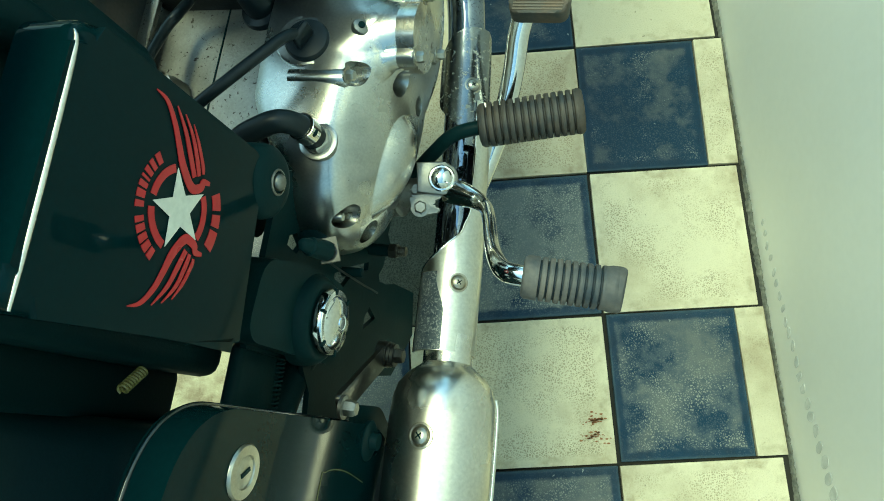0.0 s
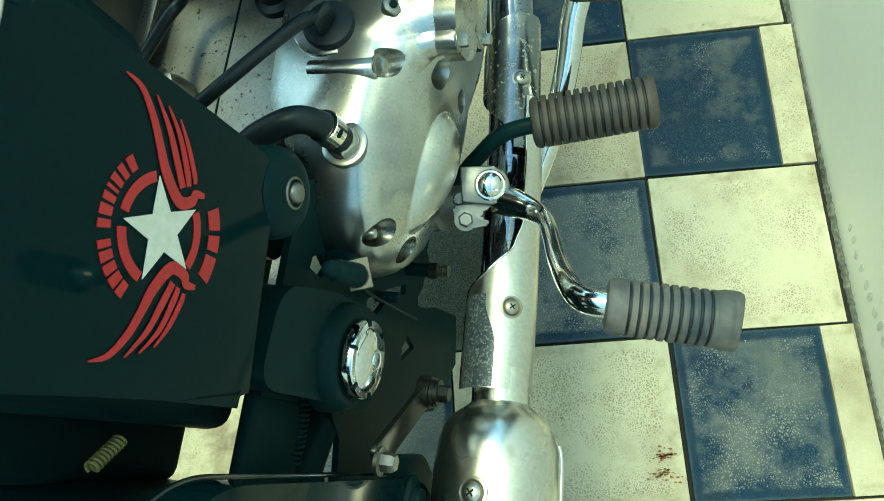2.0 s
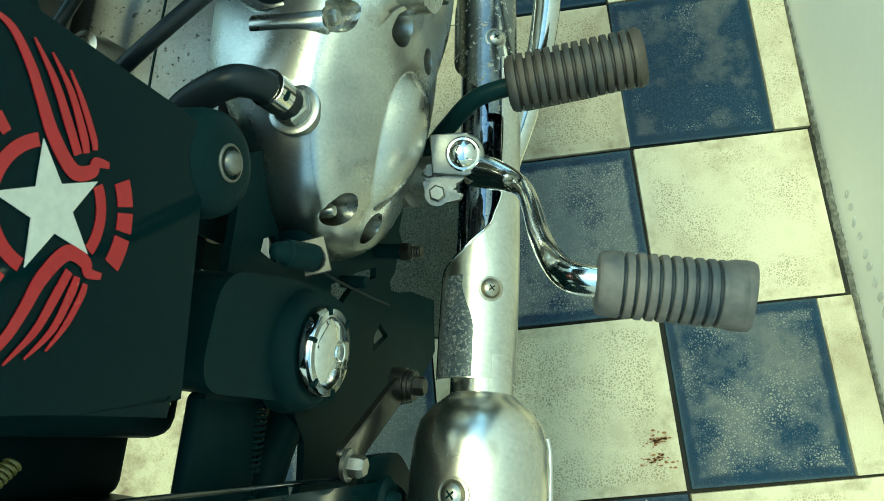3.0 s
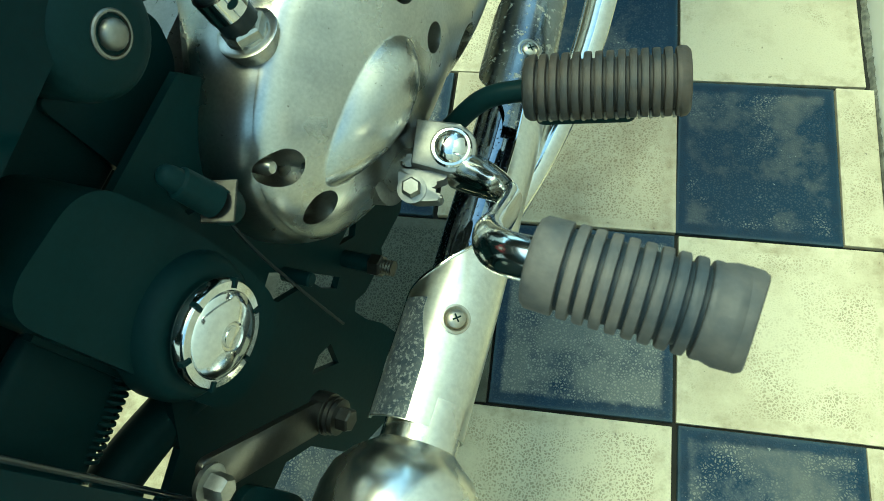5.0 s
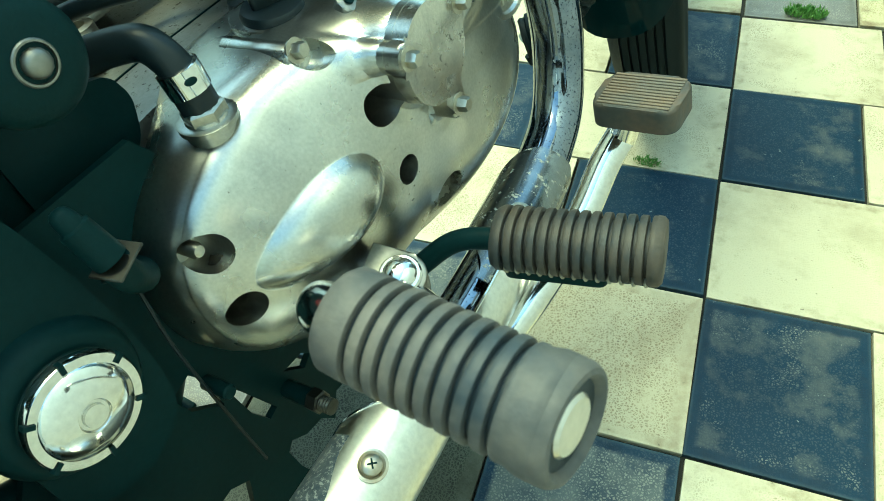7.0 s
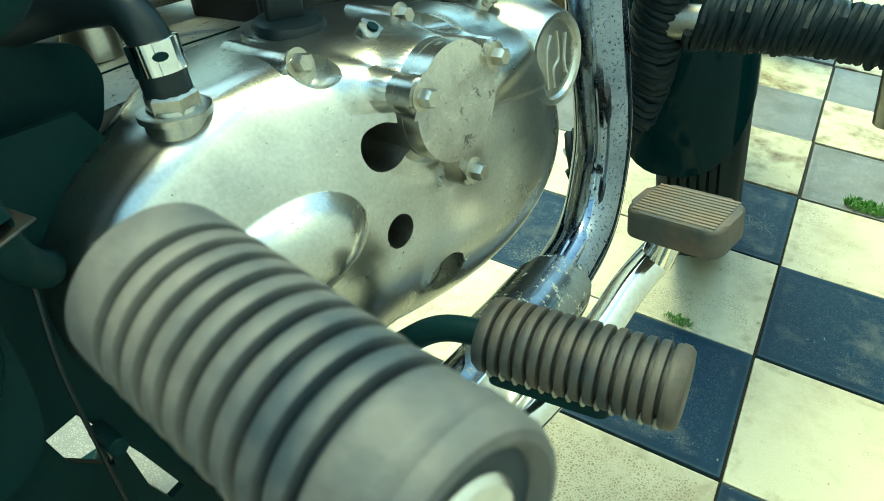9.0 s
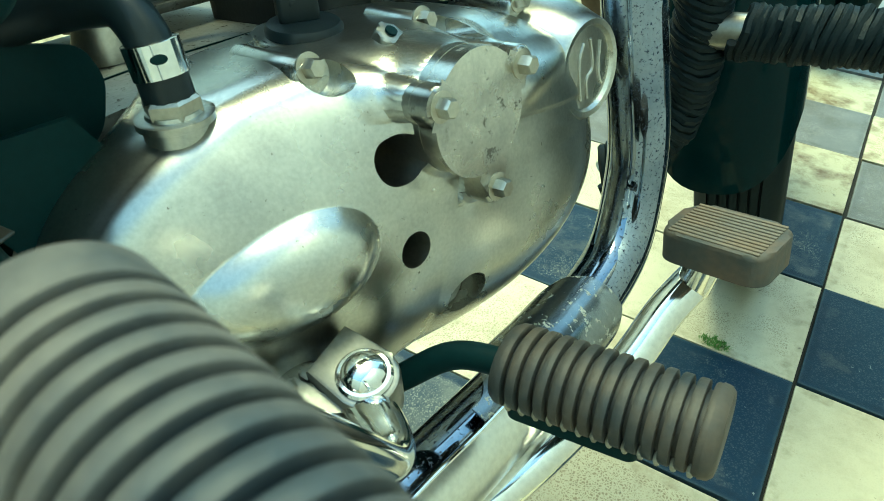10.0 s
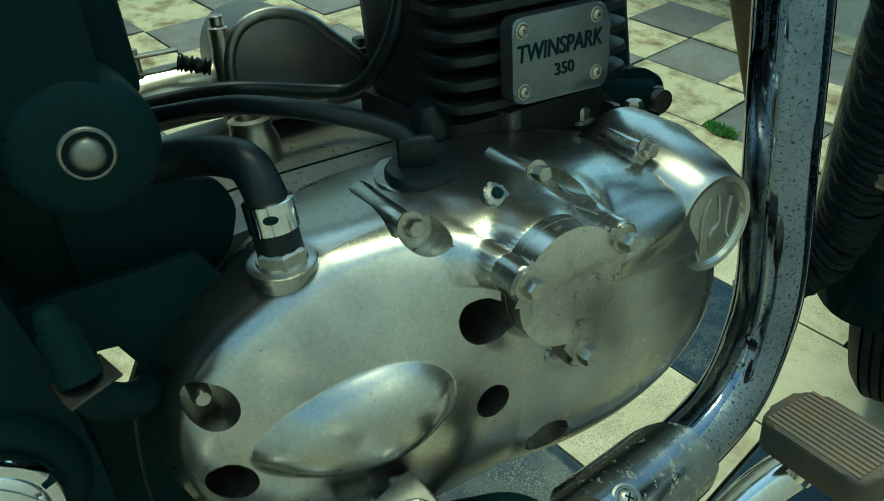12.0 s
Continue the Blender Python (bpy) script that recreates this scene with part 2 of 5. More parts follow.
PLASTER = surface("white_plaster", (0.74, 0.73, 0.68), (0.60, 0.59, 0.54), 0.85, grain=90, stain=2.0, amount=0.6, bump=0.3)
RED = surface("red_decal", (0.46, 0.014, 0.024), (0.40, 0.012, 0.020), 0.3, grain=200, stain=10, amount=0.4, bump=0.0)
WHITE = surface("cream_white_decal", (0.78, 0.76, 0.68), (0.68, 0.66, 0.58), 0.35, grain=200, stain=10, amount=0.4, bump=0.0)
WOOD = surface("brown_painted_tube", (0.16, 0.11, 0.06), (0.09, 0.06, 0.035), 0.6, grain=180, stain=25, amount=0.7, bump=0.3)
GOLD = surface("yellow_spring_paint", (0.120, 0.112, 0.030), (0.04, 0.042, 0.016), 0.4, grain=200, stain=40, amount=0.5)
LEAF = surface("moss_leaf", (0.15, 0.33, 0.08), (0.22, 0.40, 0.12), 0.6, grain=300, stain=60, amount=0.7, bump=0.2)
SCUFF = surface("grey_rubber_scuff", (0.50, 0.51, 0.49), (0.72, 0.72, 0.68), 0.7, grain=160, stain=60, amount=0.95, bump=0.0)
FINS = surface("black_cast_fins", (0.010, 0.014, 0.015), (0.030, 0.033, 0.032), 0.5, grain=300, stain=25, amount=0.6, bump=0.4, shine=0.3)


# ---- shapes ----
def part(name, bm, material, parent=None, label="", smooth=True):
    me = bpy.data.meshes.new(name)
    bmesh.ops.recalc_face_normals(bm, faces=bm.faces)
    bm.to_mesh(me)
    bm.free()
    if smooth:
        me.shade_smooth()
        me.set_sharp_from_angle(angle=radians(38))
    me.materials.append(material)
    ob = new(name, me)
    ob.parent = parent
    if label:
        ob["label"] = label
    return ob


def frame_of(way):
    way = Vector(way).normalized()
    side = way.orthogonal().normalized()
    return side, way.cross(side), way


def lathe(bm, origin, way, profile, seg=32, side=None, squash=1.0):
    """Rings of (distance along the axis, radius), closed at both ends."""
    o, w = Vector(origin), Vector(way).normalized()
    s = (Vector(side) - Vector(side).dot(w) * w).normalized() if side else w.orthogonal().normalized()
    u = w.cross(s)
    rings = []
    for a, r in profile:
        rings.append([bm.verts.new(o + w * a + (s * math.cos(k * 2 * math.pi / seg) + u * squash * math.sin(k * 2 * math.pi / seg)) * r) for k in range(seg)])
    for p, q in zip(rings, rings[1:]):
        for k in range(seg):
            bm.faces.new((p[k], p[(k + 1) % seg], q[(k + 1) % seg], q[k]))
    bm.faces.new(rings[0][::-1])
    bm.faces.new(rings[-1])
    return bm


def rod(bm, a, b, r0, r1=None, seg=20, edge=0.0):
    """A round bar from a to b with chamfered ends."""
    a, b = Vector(a), Vector(b)
    r1 = r0 if r1 is None else r1
    n = (b - a).length
    e = min(edge, n / 3)
    prof = [(0, r0), (n, r1)] if e <= 0 else [(0, r0 - e), (e, r0), (n - e, r1), (n, r1 - e)]
    return lathe(bm, a, b - a, prof, seg)


def smooth_path(points, steps=8):
    pts = [Vector(p) for p in points]
    out = []
    for i in range(len(pts) - 1):
        p0, p1, p2, p3 = pts[max(i - 1, 0)], pts[i], pts[i + 1], pts[min(i + 2, len(pts) - 1)]
        for k in range(steps):
            t = k / steps
            out.append(0.5 * ((2 * p1) + (p2 - p0) * t + (2 * p0 - 5 * p1 + 4 * p2 - p3) * t * t + (3 * p1 - p0 - 3 * p2 + p3) * t ** 3))
    return out + [pts[-1]]


def tube(bm, points, radius, seg=24, steps=8, squash=1.0):
    """A tube along a smooth path; radius is a number or a function of 0..1."""
    path = smooth_path(points, steps)
    side, rings = None, []
    for i, p in enumerate(path):
        w = (path[min(i + 1, len(path) - 1)] - path[max(i - 1, 0)]).normalized()
        side = w.orthogonal().normalized() if side is None else (side - side.dot(w) * w).normalized()
        u = w.cross(side)
        r = radius(i / (len(path) - 1)) if callable(radius) else radius
        rings.append([bm.verts.new(p + (side * math.cos(k * 2 * math.pi / seg) + u * squash * math.sin(k * 2 * math.pi / seg)) * r) for k in range(seg)])
    for p, q in zip(rings, rings[1:]):
        for k in range(seg):
            bm.faces.new((p[k], p[(k + 1) % seg], q[(k + 1) % seg], q[k]))
    bm.faces.new(rings[0][::-1])
    bm.faces.new(rings[-1])
    return bm


def block(bm, centre, size, turn=None, bevel=0.0, seg=2):
    m = Matrix.Translation(centre) @ (turn or Matrix.Identity(4)) @ Matrix.Diagonal((*size, 1))
    made = bmesh.ops.create_cube(bm, size=1.0, matrix=m)
    if bevel:
        edges = {e for v in made["verts"] for e in v.link_edges}
        bmesh.ops.bevel(bm, geom=list(edges), offset=bevel, segments=seg, affect="EDGES", profile=0.5)
    return bm


def slab(bm, outline, m, depth, bevel=0.0, seg=2):
    """A flat piece cut to an outline in the x, y of the pose m, depth thick along its z."""
    low = [bm.verts.new(m @ Vector((x, y, 0))) for x, y in outline]
    top = [bm.verts.new(m @ Vector((x, y, depth))) for x, y in outline]
    faces = [bm.faces.new(low[::-1]), bm.faces.new(top)]
    n = len(low)
    for k in range(n):
        faces.append(bm.faces.new((low[k], low[(k + 1) % n], top[(k + 1) % n], top[k])))
    if bevel:
        bmesh.ops.bevel(bm, geom=list(faces[1].edges), offset=bevel, segments=seg, affect="EDGES", profile=0.5)
    return bm


def round_outline(corners, radius, seg=6):
    """A polygon with its corners rounded."""
    out, n = [], len(corners)
    for i in range(n):
        p, a, b = Vector(corners[i]), Vector(corners[i - 1]), Vector(corners[(i + 1) % n])
        r = radius[i] if isinstance(radius, (list, tuple)) else radius
        u, v = (a - p).normalized(), (b - p).normalized()
        r = min(r, (a - p).length * 0.48, (b - p).length * 0.48)
        for k in range(seg + 1):
            t = k / seg
            q = (p + u * r) * (1 - t) ** 2 + p * 2 * t * (1 - t) + (p + v * r) * t * t
            out.append((q.x, q.y))
    return out


def side_plane(x, y=0.0, z=0.0, turn=0.0, tip=0.0):
    """A plane that faces the bike's right: its x runs forward, its y up. turn: degrees it turns to face forward; tip: to face up."""
    return pose(x, y, z) @ Matrix(((0, 0, 1, 0), (1, 0, 0, 0), (0, 1, 0, 0), (0, 0, 0, 1))) @ pose(0, 0, 0, -tip, turn, 0)


def bolt(parent, at, way, r=0.006, head=0.006, material=None, washer=0.0, name="bolt", label=""):
    """A hexagon bolt head on its flange."""
    at, way = Vector(at), Vector(way).normalized()
    bm = bmesh.new()
    lathe(bm, at, way, [(0, r * 1.45), (head * 0.2, r * 1.45), (head * 0.25, r * 1.05)], 24)
    lathe(bm, at + way * head * 0.2, way, [(0, r), (head * 0.75, r), (head, r * 0.8)], 6)
    if washer:
        lathe(bm, at - way * 0.001, way, [(0, washer), (0.0018, washer), (0.002, washer * 0.8)], 28)
    return part(name, bm, material or STEEL, parent, label)


def screw(parent, at, way, r=0.006, name="screw"):
    """A pan-head screw with a cross slot, on a dished washer."""
    at, w = Vector(at), Vector(way).normalized()
    bm = bmesh.new()
    lathe(bm, at, w, [(0, r * 1.5), (r * 0.25, r * 1.5), (r * 0.3, r * 1.25), (r * 0.12, r * 1.0), (r * 0.5, r * 0.95), (r * 0.75, r * 0.6), (r * 0.78, r * 0.3)], 28)
    ob = part(name, bm, STEEL, parent)
    s, u, _ = frame_of(w)
    bm = bmesh.new()
    for a, b in ((s, u), (u, s)):
        m = Matrix((a, b, w)).transposed().to_4x4()
        block(bm, at + w * r * 0.74, (r * 0.9, r * 0.16, r * 0.16), m)
    part("slot", bm, BLACK, ob)
    return ob


# ---- setting: tiled yard and white wall ----
GX = 0.217
bm = bmesh.new()
bmesh.ops.create_grid(bm, x_segments=2, y_segments=2, size=60)
bmesh.ops.translate(bm, vec=(0, 0, -0.012), verts=bm.verts)
ground = tagged(part("ground", bm, GROUND), "plain dirty cement ground reaching away from the yard", "ground", kind="structure")
bm = bmesh.new()
block(bm, (-1.2595, 0.7, -0.0075), (2.953, 3.8, 0.007))
floor = tagged(part("floor", bm, GROUT), "checkered cement tile floor with dark dirty joints", "floor", kind="structure")
bm = bmesh.new()
block(bm, (GX + 0.1 + 0.004, -0.8525, 1.2), (0.2, 2.095, 2.424), bevel=0.004)
wall = tagged(part("wall_right", bm, WALL), "white painted wall with faint tyre scuffs", "wall", kind="structure")
# crumbling mortar along the wall's foot
lumps = random.Random(21)
bm = bmesh.new()
strips = []
for k in range(232):
    y = -0.78 + 0.0042 * k
    w = 0.0015 + 0.0045 * max(0.0, math.sin(y * 15.7 + 0.4) * 0.5 + 0.25) + lumps.uniform(0, 0.0022)
    h = lumps.uniform(-0.0015, 0.0025)
    strips.append([bm.verts.new((GX + 0.0045, y, h + 0.0025)), bm.verts.new((GX + 0.004 - w * 0.5, y + lumps.uniform(-0.001, 0.001), h)), bm.verts.new((GX + 0.004 - w, y, -0.0045))])
for p, q in zip(strips, strips[1:]):
    for k in range(2):
        bm.faces.new((p[k], p[k + 1], q[k + 1], q[k]))
part("mortar", bm, MORTAR, floor, "crumbling grey mortar against the wall", smooth=False)

bm = bmesh.new()
block(bm, (GX + 0.032, 0.702, 0.60), (0.040, 1.000, 1.190), bevel=0.003)
for y in (0.235, 0.70, 1.165):
    block(bm, (GX + 0.012, y, 0.60), (0.024, 0.045, 1.190), bevel=0.002)
tagged(part("door_1", bm, surface("dark_blue_gate_paint", (0.006, 0.030, 0.050), (0.012, 0.040, 0.058), 0.35, grain=200, stain=9, amount=0.6, bump=0.08)), "dark blue painted steel gate beside the white wall", "gate", kind="structure")
# left and back walls are unseen, added for reflections and bounced light
for name, centre, size in (("wall_front", (-2.1, 1.63, 0.44), (3.0, 0.2, 0.904)), ("wall_left", (-3.5, 0.4, 1.2), (0.2, 6.0, 2.424)), ("wall_back", (-1.6, -2.6, 1.2), (4.0, 0.2, 2.424))):
    bm = bmesh.new()
    block(bm, centre, size, bevel=0.004)
    tagged(part(name, bm, PLASTER), "plain white plastered wall added to close the yard", "wall", kind="structure")


# ---- the motorcycle, leaning on its side stand ----
# Its own axes: x to its right, y forward, z up along the lean.
bike = tagged(new("motorcycle"), "black and chrome vintage motorcycle leaning on its side stand", "motorcycle")
bike.empty_display_size = 0.1
bike.matrix_world = pose(-0.3098, -0.3172, 0, 0, -11.0, -11.0)


def group_part(name, label=""):
    ob = new(name)
    ob.parent = bike
    ob.empty_display_size = 0.05
    if label:
        ob["label"] = label
    return ob


def smoothstep(a, b, x):
    t = min(1.0, max(0.0, (x - a) / (b - a)))
    return t * t * (3 - 2 * t)


# engine: domed right cover
CX, CH, CY, CZ = 0.083, 0.085, 0.075, 0.392
CA_F, CA_R, CB_T, CB_B = 0.188, 0.168, 0.0890, 0.104
CAP = (0.0920, 0.4415)
SEATS = [(0.0425, 0.4695, 0.092, 0.1375, 0.0088), (0.116, 0.4710, 0.100, 0.1310, 0.0085), (0.187, 0.4640, 0.106, 0.1320, 0.0080)]
HOLES = [(-0.0565, 0.421, 0.0098), (-0.0575, 0.383, 0.0098), (0.0590, 0.385, 0.0086), (0.0580, 0.4290, 0.0112), (0.0935, 0.3395, 0.0120)]


def edge_at(u, v):
    """Where the domed face turns into the side wall: a shoulder at the back and top, none at the nose."""
    back, top = smoothstep(0.05, 0.60, -u), smoothstep(0.35, 0.85, v)
    return 0.985 - 0.105 * max(back, 0.85 * top)


def dome(u, v, s):
    """The height of the cover's face: gently domed at the back, blunt at the front."""
    ahead, above, back = max(0.0, u), max(0.0, v), smoothstep(0.0, 0.6, -u)
    n = 2.25 + 2.2 * ahead ** 2 + 1.9 * above ** 2 + 4.0 * ahead * max(0.0, -v)
    nose = CX + CH * math.sqrt(max(0.0, 1 - min(s, 1.0) ** n))
    return nose + back * (CX + CH - 0.037 * (s / 0.897) ** 2.5 - nose)


LUGS = [(0.0685, 0.4520, 0.184), (0.1215, 0.4545, 0.180), (0.0985, 0.4045, 0.180)]


def cap_radius(a):
    """The outline of the filter cap: a disc with three round ears."""
    r = 0.0280
    for y, z, _ in LUGS:
        dy, dz = y - CAP[0], z - CAP[1]
        off, d = a - math.atan2(dz, dy), math.hypot(dy, dz)
        inside = 0.0086 ** 2 - (d * math.sin(off)) ** 2
        if inside > 0 and math.cos(off) > 0:
            r = max(r, d * math.cos(off) + math.sqrt(inside))
    return r


def housed(y, z, x):
    """The cover's height x with the housing of the filter cap, which rises from it in a hollow curve."""
    dy, dz = y - CAP[0], z - CAP[1]
    out = math.hypot(dy, dz) - cap_radius(math.atan2(dz, dy))
    lift = 0.1720 - x
    if lift <= 0:
        return x + lift * (1 - smoothstep(0.001, 0.006, out))
    return x + lift * (0.62 * (1 - smoothstep(-0.001, 0.004, out)) + 0.38 * (1 - smoothstep(0.002, 0.015, out)))


def bump_at(y, z):
    """The raised egg of the cover, and the crease that runs to the nose."""
    u = (y + 0.004) / 0.044
    v = (z - 0.3985 - 0.004 * u) / (0.0235 + 0.0045 * u)
    q = u * u + v * v
    left = max(0.0, 1 - q)
    egg = 0.0125 * (1 - (1 - left) ** 1.6)
    ridge = 0.006 * math.exp(-((z - 0.437 - 0.12 * (y - 0.15)) / 0.010) ** 2) * smoothstep(0.10, 0.15, y)
    crease = 0.0016 * smoothstep(0.455 + 0.02 * (y - 0.13), 0.450 + 0.02 * (y - 0.13), z) * smoothstep(0.418 - 0.16 * (y - 0.15), 0.421 - 0.16 * (y - 0.15), z) * smoothstep(0.125, 0.14, y)
    return egg + ridge + crease


def cover_x(y, z):
    dy, dz = y - CY, z - CZ
    u, v = dy / (CA_F if dy > 0 else CA_R), dz / (CB_T if dz > 0 else CB_B)
    s = (abs(u) ** 2.3 + abs(v) ** 2.3) ** (1 / 2.3)
    return housed(y, z, dome(u / max(s, 1e-6), v / max(s, 1e-6), min(s, 1.0)) + bump_at(y, z))


engine = group_part("engine", "polished alloy engine with black finned cylinder")
bm = bmesh.new()
RINGS, SPOKES = 170, 420
rings = [[] for _ in range(RINGS + 4)]
for k in range(SPOKES):
    c, d = math.cos(2 * math.pi * k / SPOKES), math.sin(2 * math.pi * k / SPOKES)
    f = (abs(c) ** 2.3 + abs(d) ** 2.3) ** (-1 / 2.3)
    last = edge_at(c * f, d * f)

    def put(row, s, x):
        rings[row].append(bm.verts.new((x, CY + (CA_F if c > 0 else CA_R) * c * f * s, CZ + (CB_T if d > 0 else CB_B) * d * f * s)))

    for i in range(1, RINGS + 1):
        a = 1 - (1 - i / RINGS) ** 1.35
        s = last * a
        y, z = CY + (CA_F if c > 0 else CA_R) * c * f * s, CZ + (CB_T if d > 0 else CB_B) * d * f * s
        turn_in = max(0.0, (a - 0.905) / 0.095) * max(smoothstep(0.0, 0.45, -c * f), smoothstep(0.2, 0.6, d * f))
        lip = 0.0066 * (1 - math.sqrt(1 - min(1.0, turn_in) ** 2 * 0.96))
        x = housed(y, z, dome(c * f, d * f, s) + bump_at(y, z) * (1 - smoothstep(0.90, 0.99, a)) - lip)
        put(i - 1, s, x)
    wide = 0.6 + 0.4 * smoothstep(0.2, 0.7, -c * f)
    put(RINGS, last + 0.010 * wide, x - 0.0024)
    put(RINGS + 1, last + 0.022 * wide, x - 0.0075)
    put(RINGS + 2, last + 0.034 * wide, x - 0.0150)
    put(RINGS + 3, last + 0.044 * wide, 0.070 + 0.030 * smoothstep(0.30, 0.75, -c * f))
for p, q in zip(rings, rings[1:]):
    for k in range(SPOKES):
        bm.faces.new((p[k], p[(k + 1) % SPOKES], q[(k + 1) % SPOKES], q[k]))
hub = bm.verts.new((cover_x(CY, CZ), CY, CZ))
for k in range(SPOKES):
    bm.faces.new((hub, rings[0][k], rings[0][(k + 1) % SPOKES]))
back = [bm.verts.new((v.co.x - 0.010, CY + (v.co.y - CY) * 0.97, CZ + (v.co.z - CZ) * 0.97)) for v in rings[-1]]
for k in range(SPOKES):
    bm.faces.new((rings[-1][k], rings[-1][(k + 1) % SPOKES], back[(k + 1) % SPOKES], back[k]))
bm.faces.new(back)
cover = part("engine_cover", bm, ALLOY, engine, "domed polished alloy engine side cover")
# the bolt holes are bored into the dome with a softened lip
bm = bmesh.new()
for (hy, hz, r), deep in zip(HOLES, (0.022, 0.046, 0.046, 0.046, 0.030)):
    top = cover_x(hy, hz)
    lathe(bm, (top - deep, hy, hz), (1, 0, 0), [(0, r * 0.90), (deep - 0.0025, r * 0.98), (deep + 0.001, r * 1.06), (deep + 0.04, r * 1.30)], 48)
for y, z, x0, x1, r in SEATS:
    lathe(bm, (x1 - 0.003, y + 0.003, z - 0.003), (1, 0.05, 0.18), [(0, r * 1.00), (0.003, r * 1.14), (0.06, r * 1.35)], 40)
lathe(bm, (0.1445, 0.083, 0.4760), (0.55, 0.05, 0.8), [(-0.01, 0.0028), (0.02, 0.0028)], 16)
cutter = part("cutter", bm, ALLOY, engine)
cut = cover.modifiers.new("holes", "BOOLEAN")
cut.operation, cut.solver, cut.object = "DIFFERENCE", "EXACT", cutter
bpy.context.view_layer.update()
bored = bpy.data.meshes.new_from_object(cover.evaluated_get(bpy.context.evaluated_depsgraph_get()))
cover.modifiers.clear()
cover.data = bored
bored.shade_smooth()
bored.set_sharp_from_angle(angle=radians(34))
bpy.data.objects.remove(cutter)
for hy, hz, r in HOLES[:1]:
    bm = bmesh.new()
    lathe(bm, (cover_x(hy, hz) - 0.0225, hy - 0.001, hz + 0.002), (1, 0, 0), [(0, 0.0042), (0.0150, 0.0042), (0.0180, 0.0030), (0.0188, 0.0006)], 24)
    part("cover_stud", bm, STEEL, cover)
bm = bmesh.new()
hy, hz, r = HOLES[4]
for i in range(4):
    lathe(bm, (cover_x(hy, hz) - 0.0280 + 0.0040 * i, hy, hz), (1, 0, 0), [(0, r * 0.9), (0.0012, r * 0.78), (0.0024, r * 0.9)], 32)
part("drain_plug", bm, CAST, cover, "ribbed dark drain plug")


def boss(y, z, x0, x1, r):
    """A tapering ridge, half sunk in the cover's top, that runs out to a bolt in a scalloped seat."""
    bm = bmesh.new()
    n = x1 - x0
    lathe(bm, (x0, y - 0.001, z - 0.0010), (n, 0, -0.0030), [(-0.004, r * 0.72), (0, r * 0.76), (n * 0.4, r * 0.80), (n - 0.002, r * 0.92), (n, r * 0.80)], 32)
    ob = part("bolt_boss", bm, ALLOY, cover)
    bolt(cover, (x1 - 0.001, y, z), (1, 0, 0.12), r * 0.52, 0.006, STEEL, name="cover_bolt")
    return ob


for seat in SEATS:
    boss(*seat)
bm = bmesh.new()
slab(bm, round_outline([(-0.008, -0.004), (0.006, -0.009), (0.005, 0.007), (-0.005, 0.006)], 0.004), Matrix.Translation((0.1375, 0.083, 0.4665)) @ Vector((0.6, 0.05, 0.8)).to_track_quat("Z", "Y").to_matrix().to_4x4(), 0.010, 0.002)
part("breather_nub", bm, DULL, cover)
bm = bmesh.new()
rod(bm, (0.1437, 0.0836, 0.4747), (0.1443, 0.0837, 0.4755), 0.0028)
part("nub_hole", bm, BLACK, cover)

# oil filter cap, drawn out to three bolted ears
bm = bmesh.new()
CAP_RIM = [(cap_radius(2 * math.pi * k / 160) * math.cos(2 * math.pi * k / 160), cap_radius(2 * math.pi * k / 160) * math.sin(2 * math.pi * k / 160)) for k in range(160)]
slab(bm, [(1.004 * y, 1.004 * z) for y, z in CAP_RIM], side_plane(0.150, *CAP), 0.0245)
filter_cap = part("filter_cap", bm, ALLOY, engine, "round polished oil filter cap with three bolted ears")
bm = bmesh.new()
slab(bm, CAP_RIM, side_plane(0.1738, *CAP), 0.0105, 0.0026, 4)
part("cap_face", bm, surface("oxidised_alloy", (0.70, 0.68, 0.61), (0.22, 0.225, 0.23), 0.27, 1.0, grain=500, stain=26, amount=0.8, bump=0.03, spread=0.10, spots=(0.12, 0.11, 0.09), spot_at=(0.60, 0.66), spot_scale=120), filter_cap)
for y, z, x in LUGS:
    bm = bmesh.new()
    lathe(bm, (0.120, y, z), (1, 0, 0), [(0, 0.0112), (0.022, 0.0094), (0.040, 0.0084), (0.0575, 0.0082)], 30)
    part("cap_lug", bm, ALLOY, filter_cap)
    bolt(filter_cap, (0.1835, y, z), (1, 0, 0), 0.0046, 0.0062, STEEL, name="cap_bolt")

# round badge on the cover's nose; its emblem is plain raised strokes
BY, BZ, BX = 0.2095, 0.4245, 0.1615
bm = bmesh.new()
lathe(bm, (0.085, BY, BZ), (1, 0, 0), [(0, 0.046), (0.030, 0.044), (BX - 0.100, 0.0345), (BX - 0.090, 0.0300), (BX - 0.086, 0.0285), (BX - 0.0835, 0.0268), (BX - 0.0840, 0.0240), (BX - 0.0862, 0.0225), (BX - 0.0855, 0.010), (BX - 0.0855, 0.001)], 64)
badge = part("nose_badge", bm, ALLOY, engine, "round badge with plain raised strokes")
for path in ([(-0.008, -0.016), (-0.009, 0.004), (-0.004, 0.015)], [(0.002, 0.016), (0.004, 0.0), (-0.002, -0.006), (-0.001, -0.017)], [(0.012, 0.013), (0.010, -0.004), (0.013, -0.012)]):
    bm = bmesh.new()
    tube(bm, [(BX - 0.0005, BY + a, BZ + b) for a, b in path], 0.0011, 8, 6)
    part("raised_stroke", bm, ALLOY, badge)

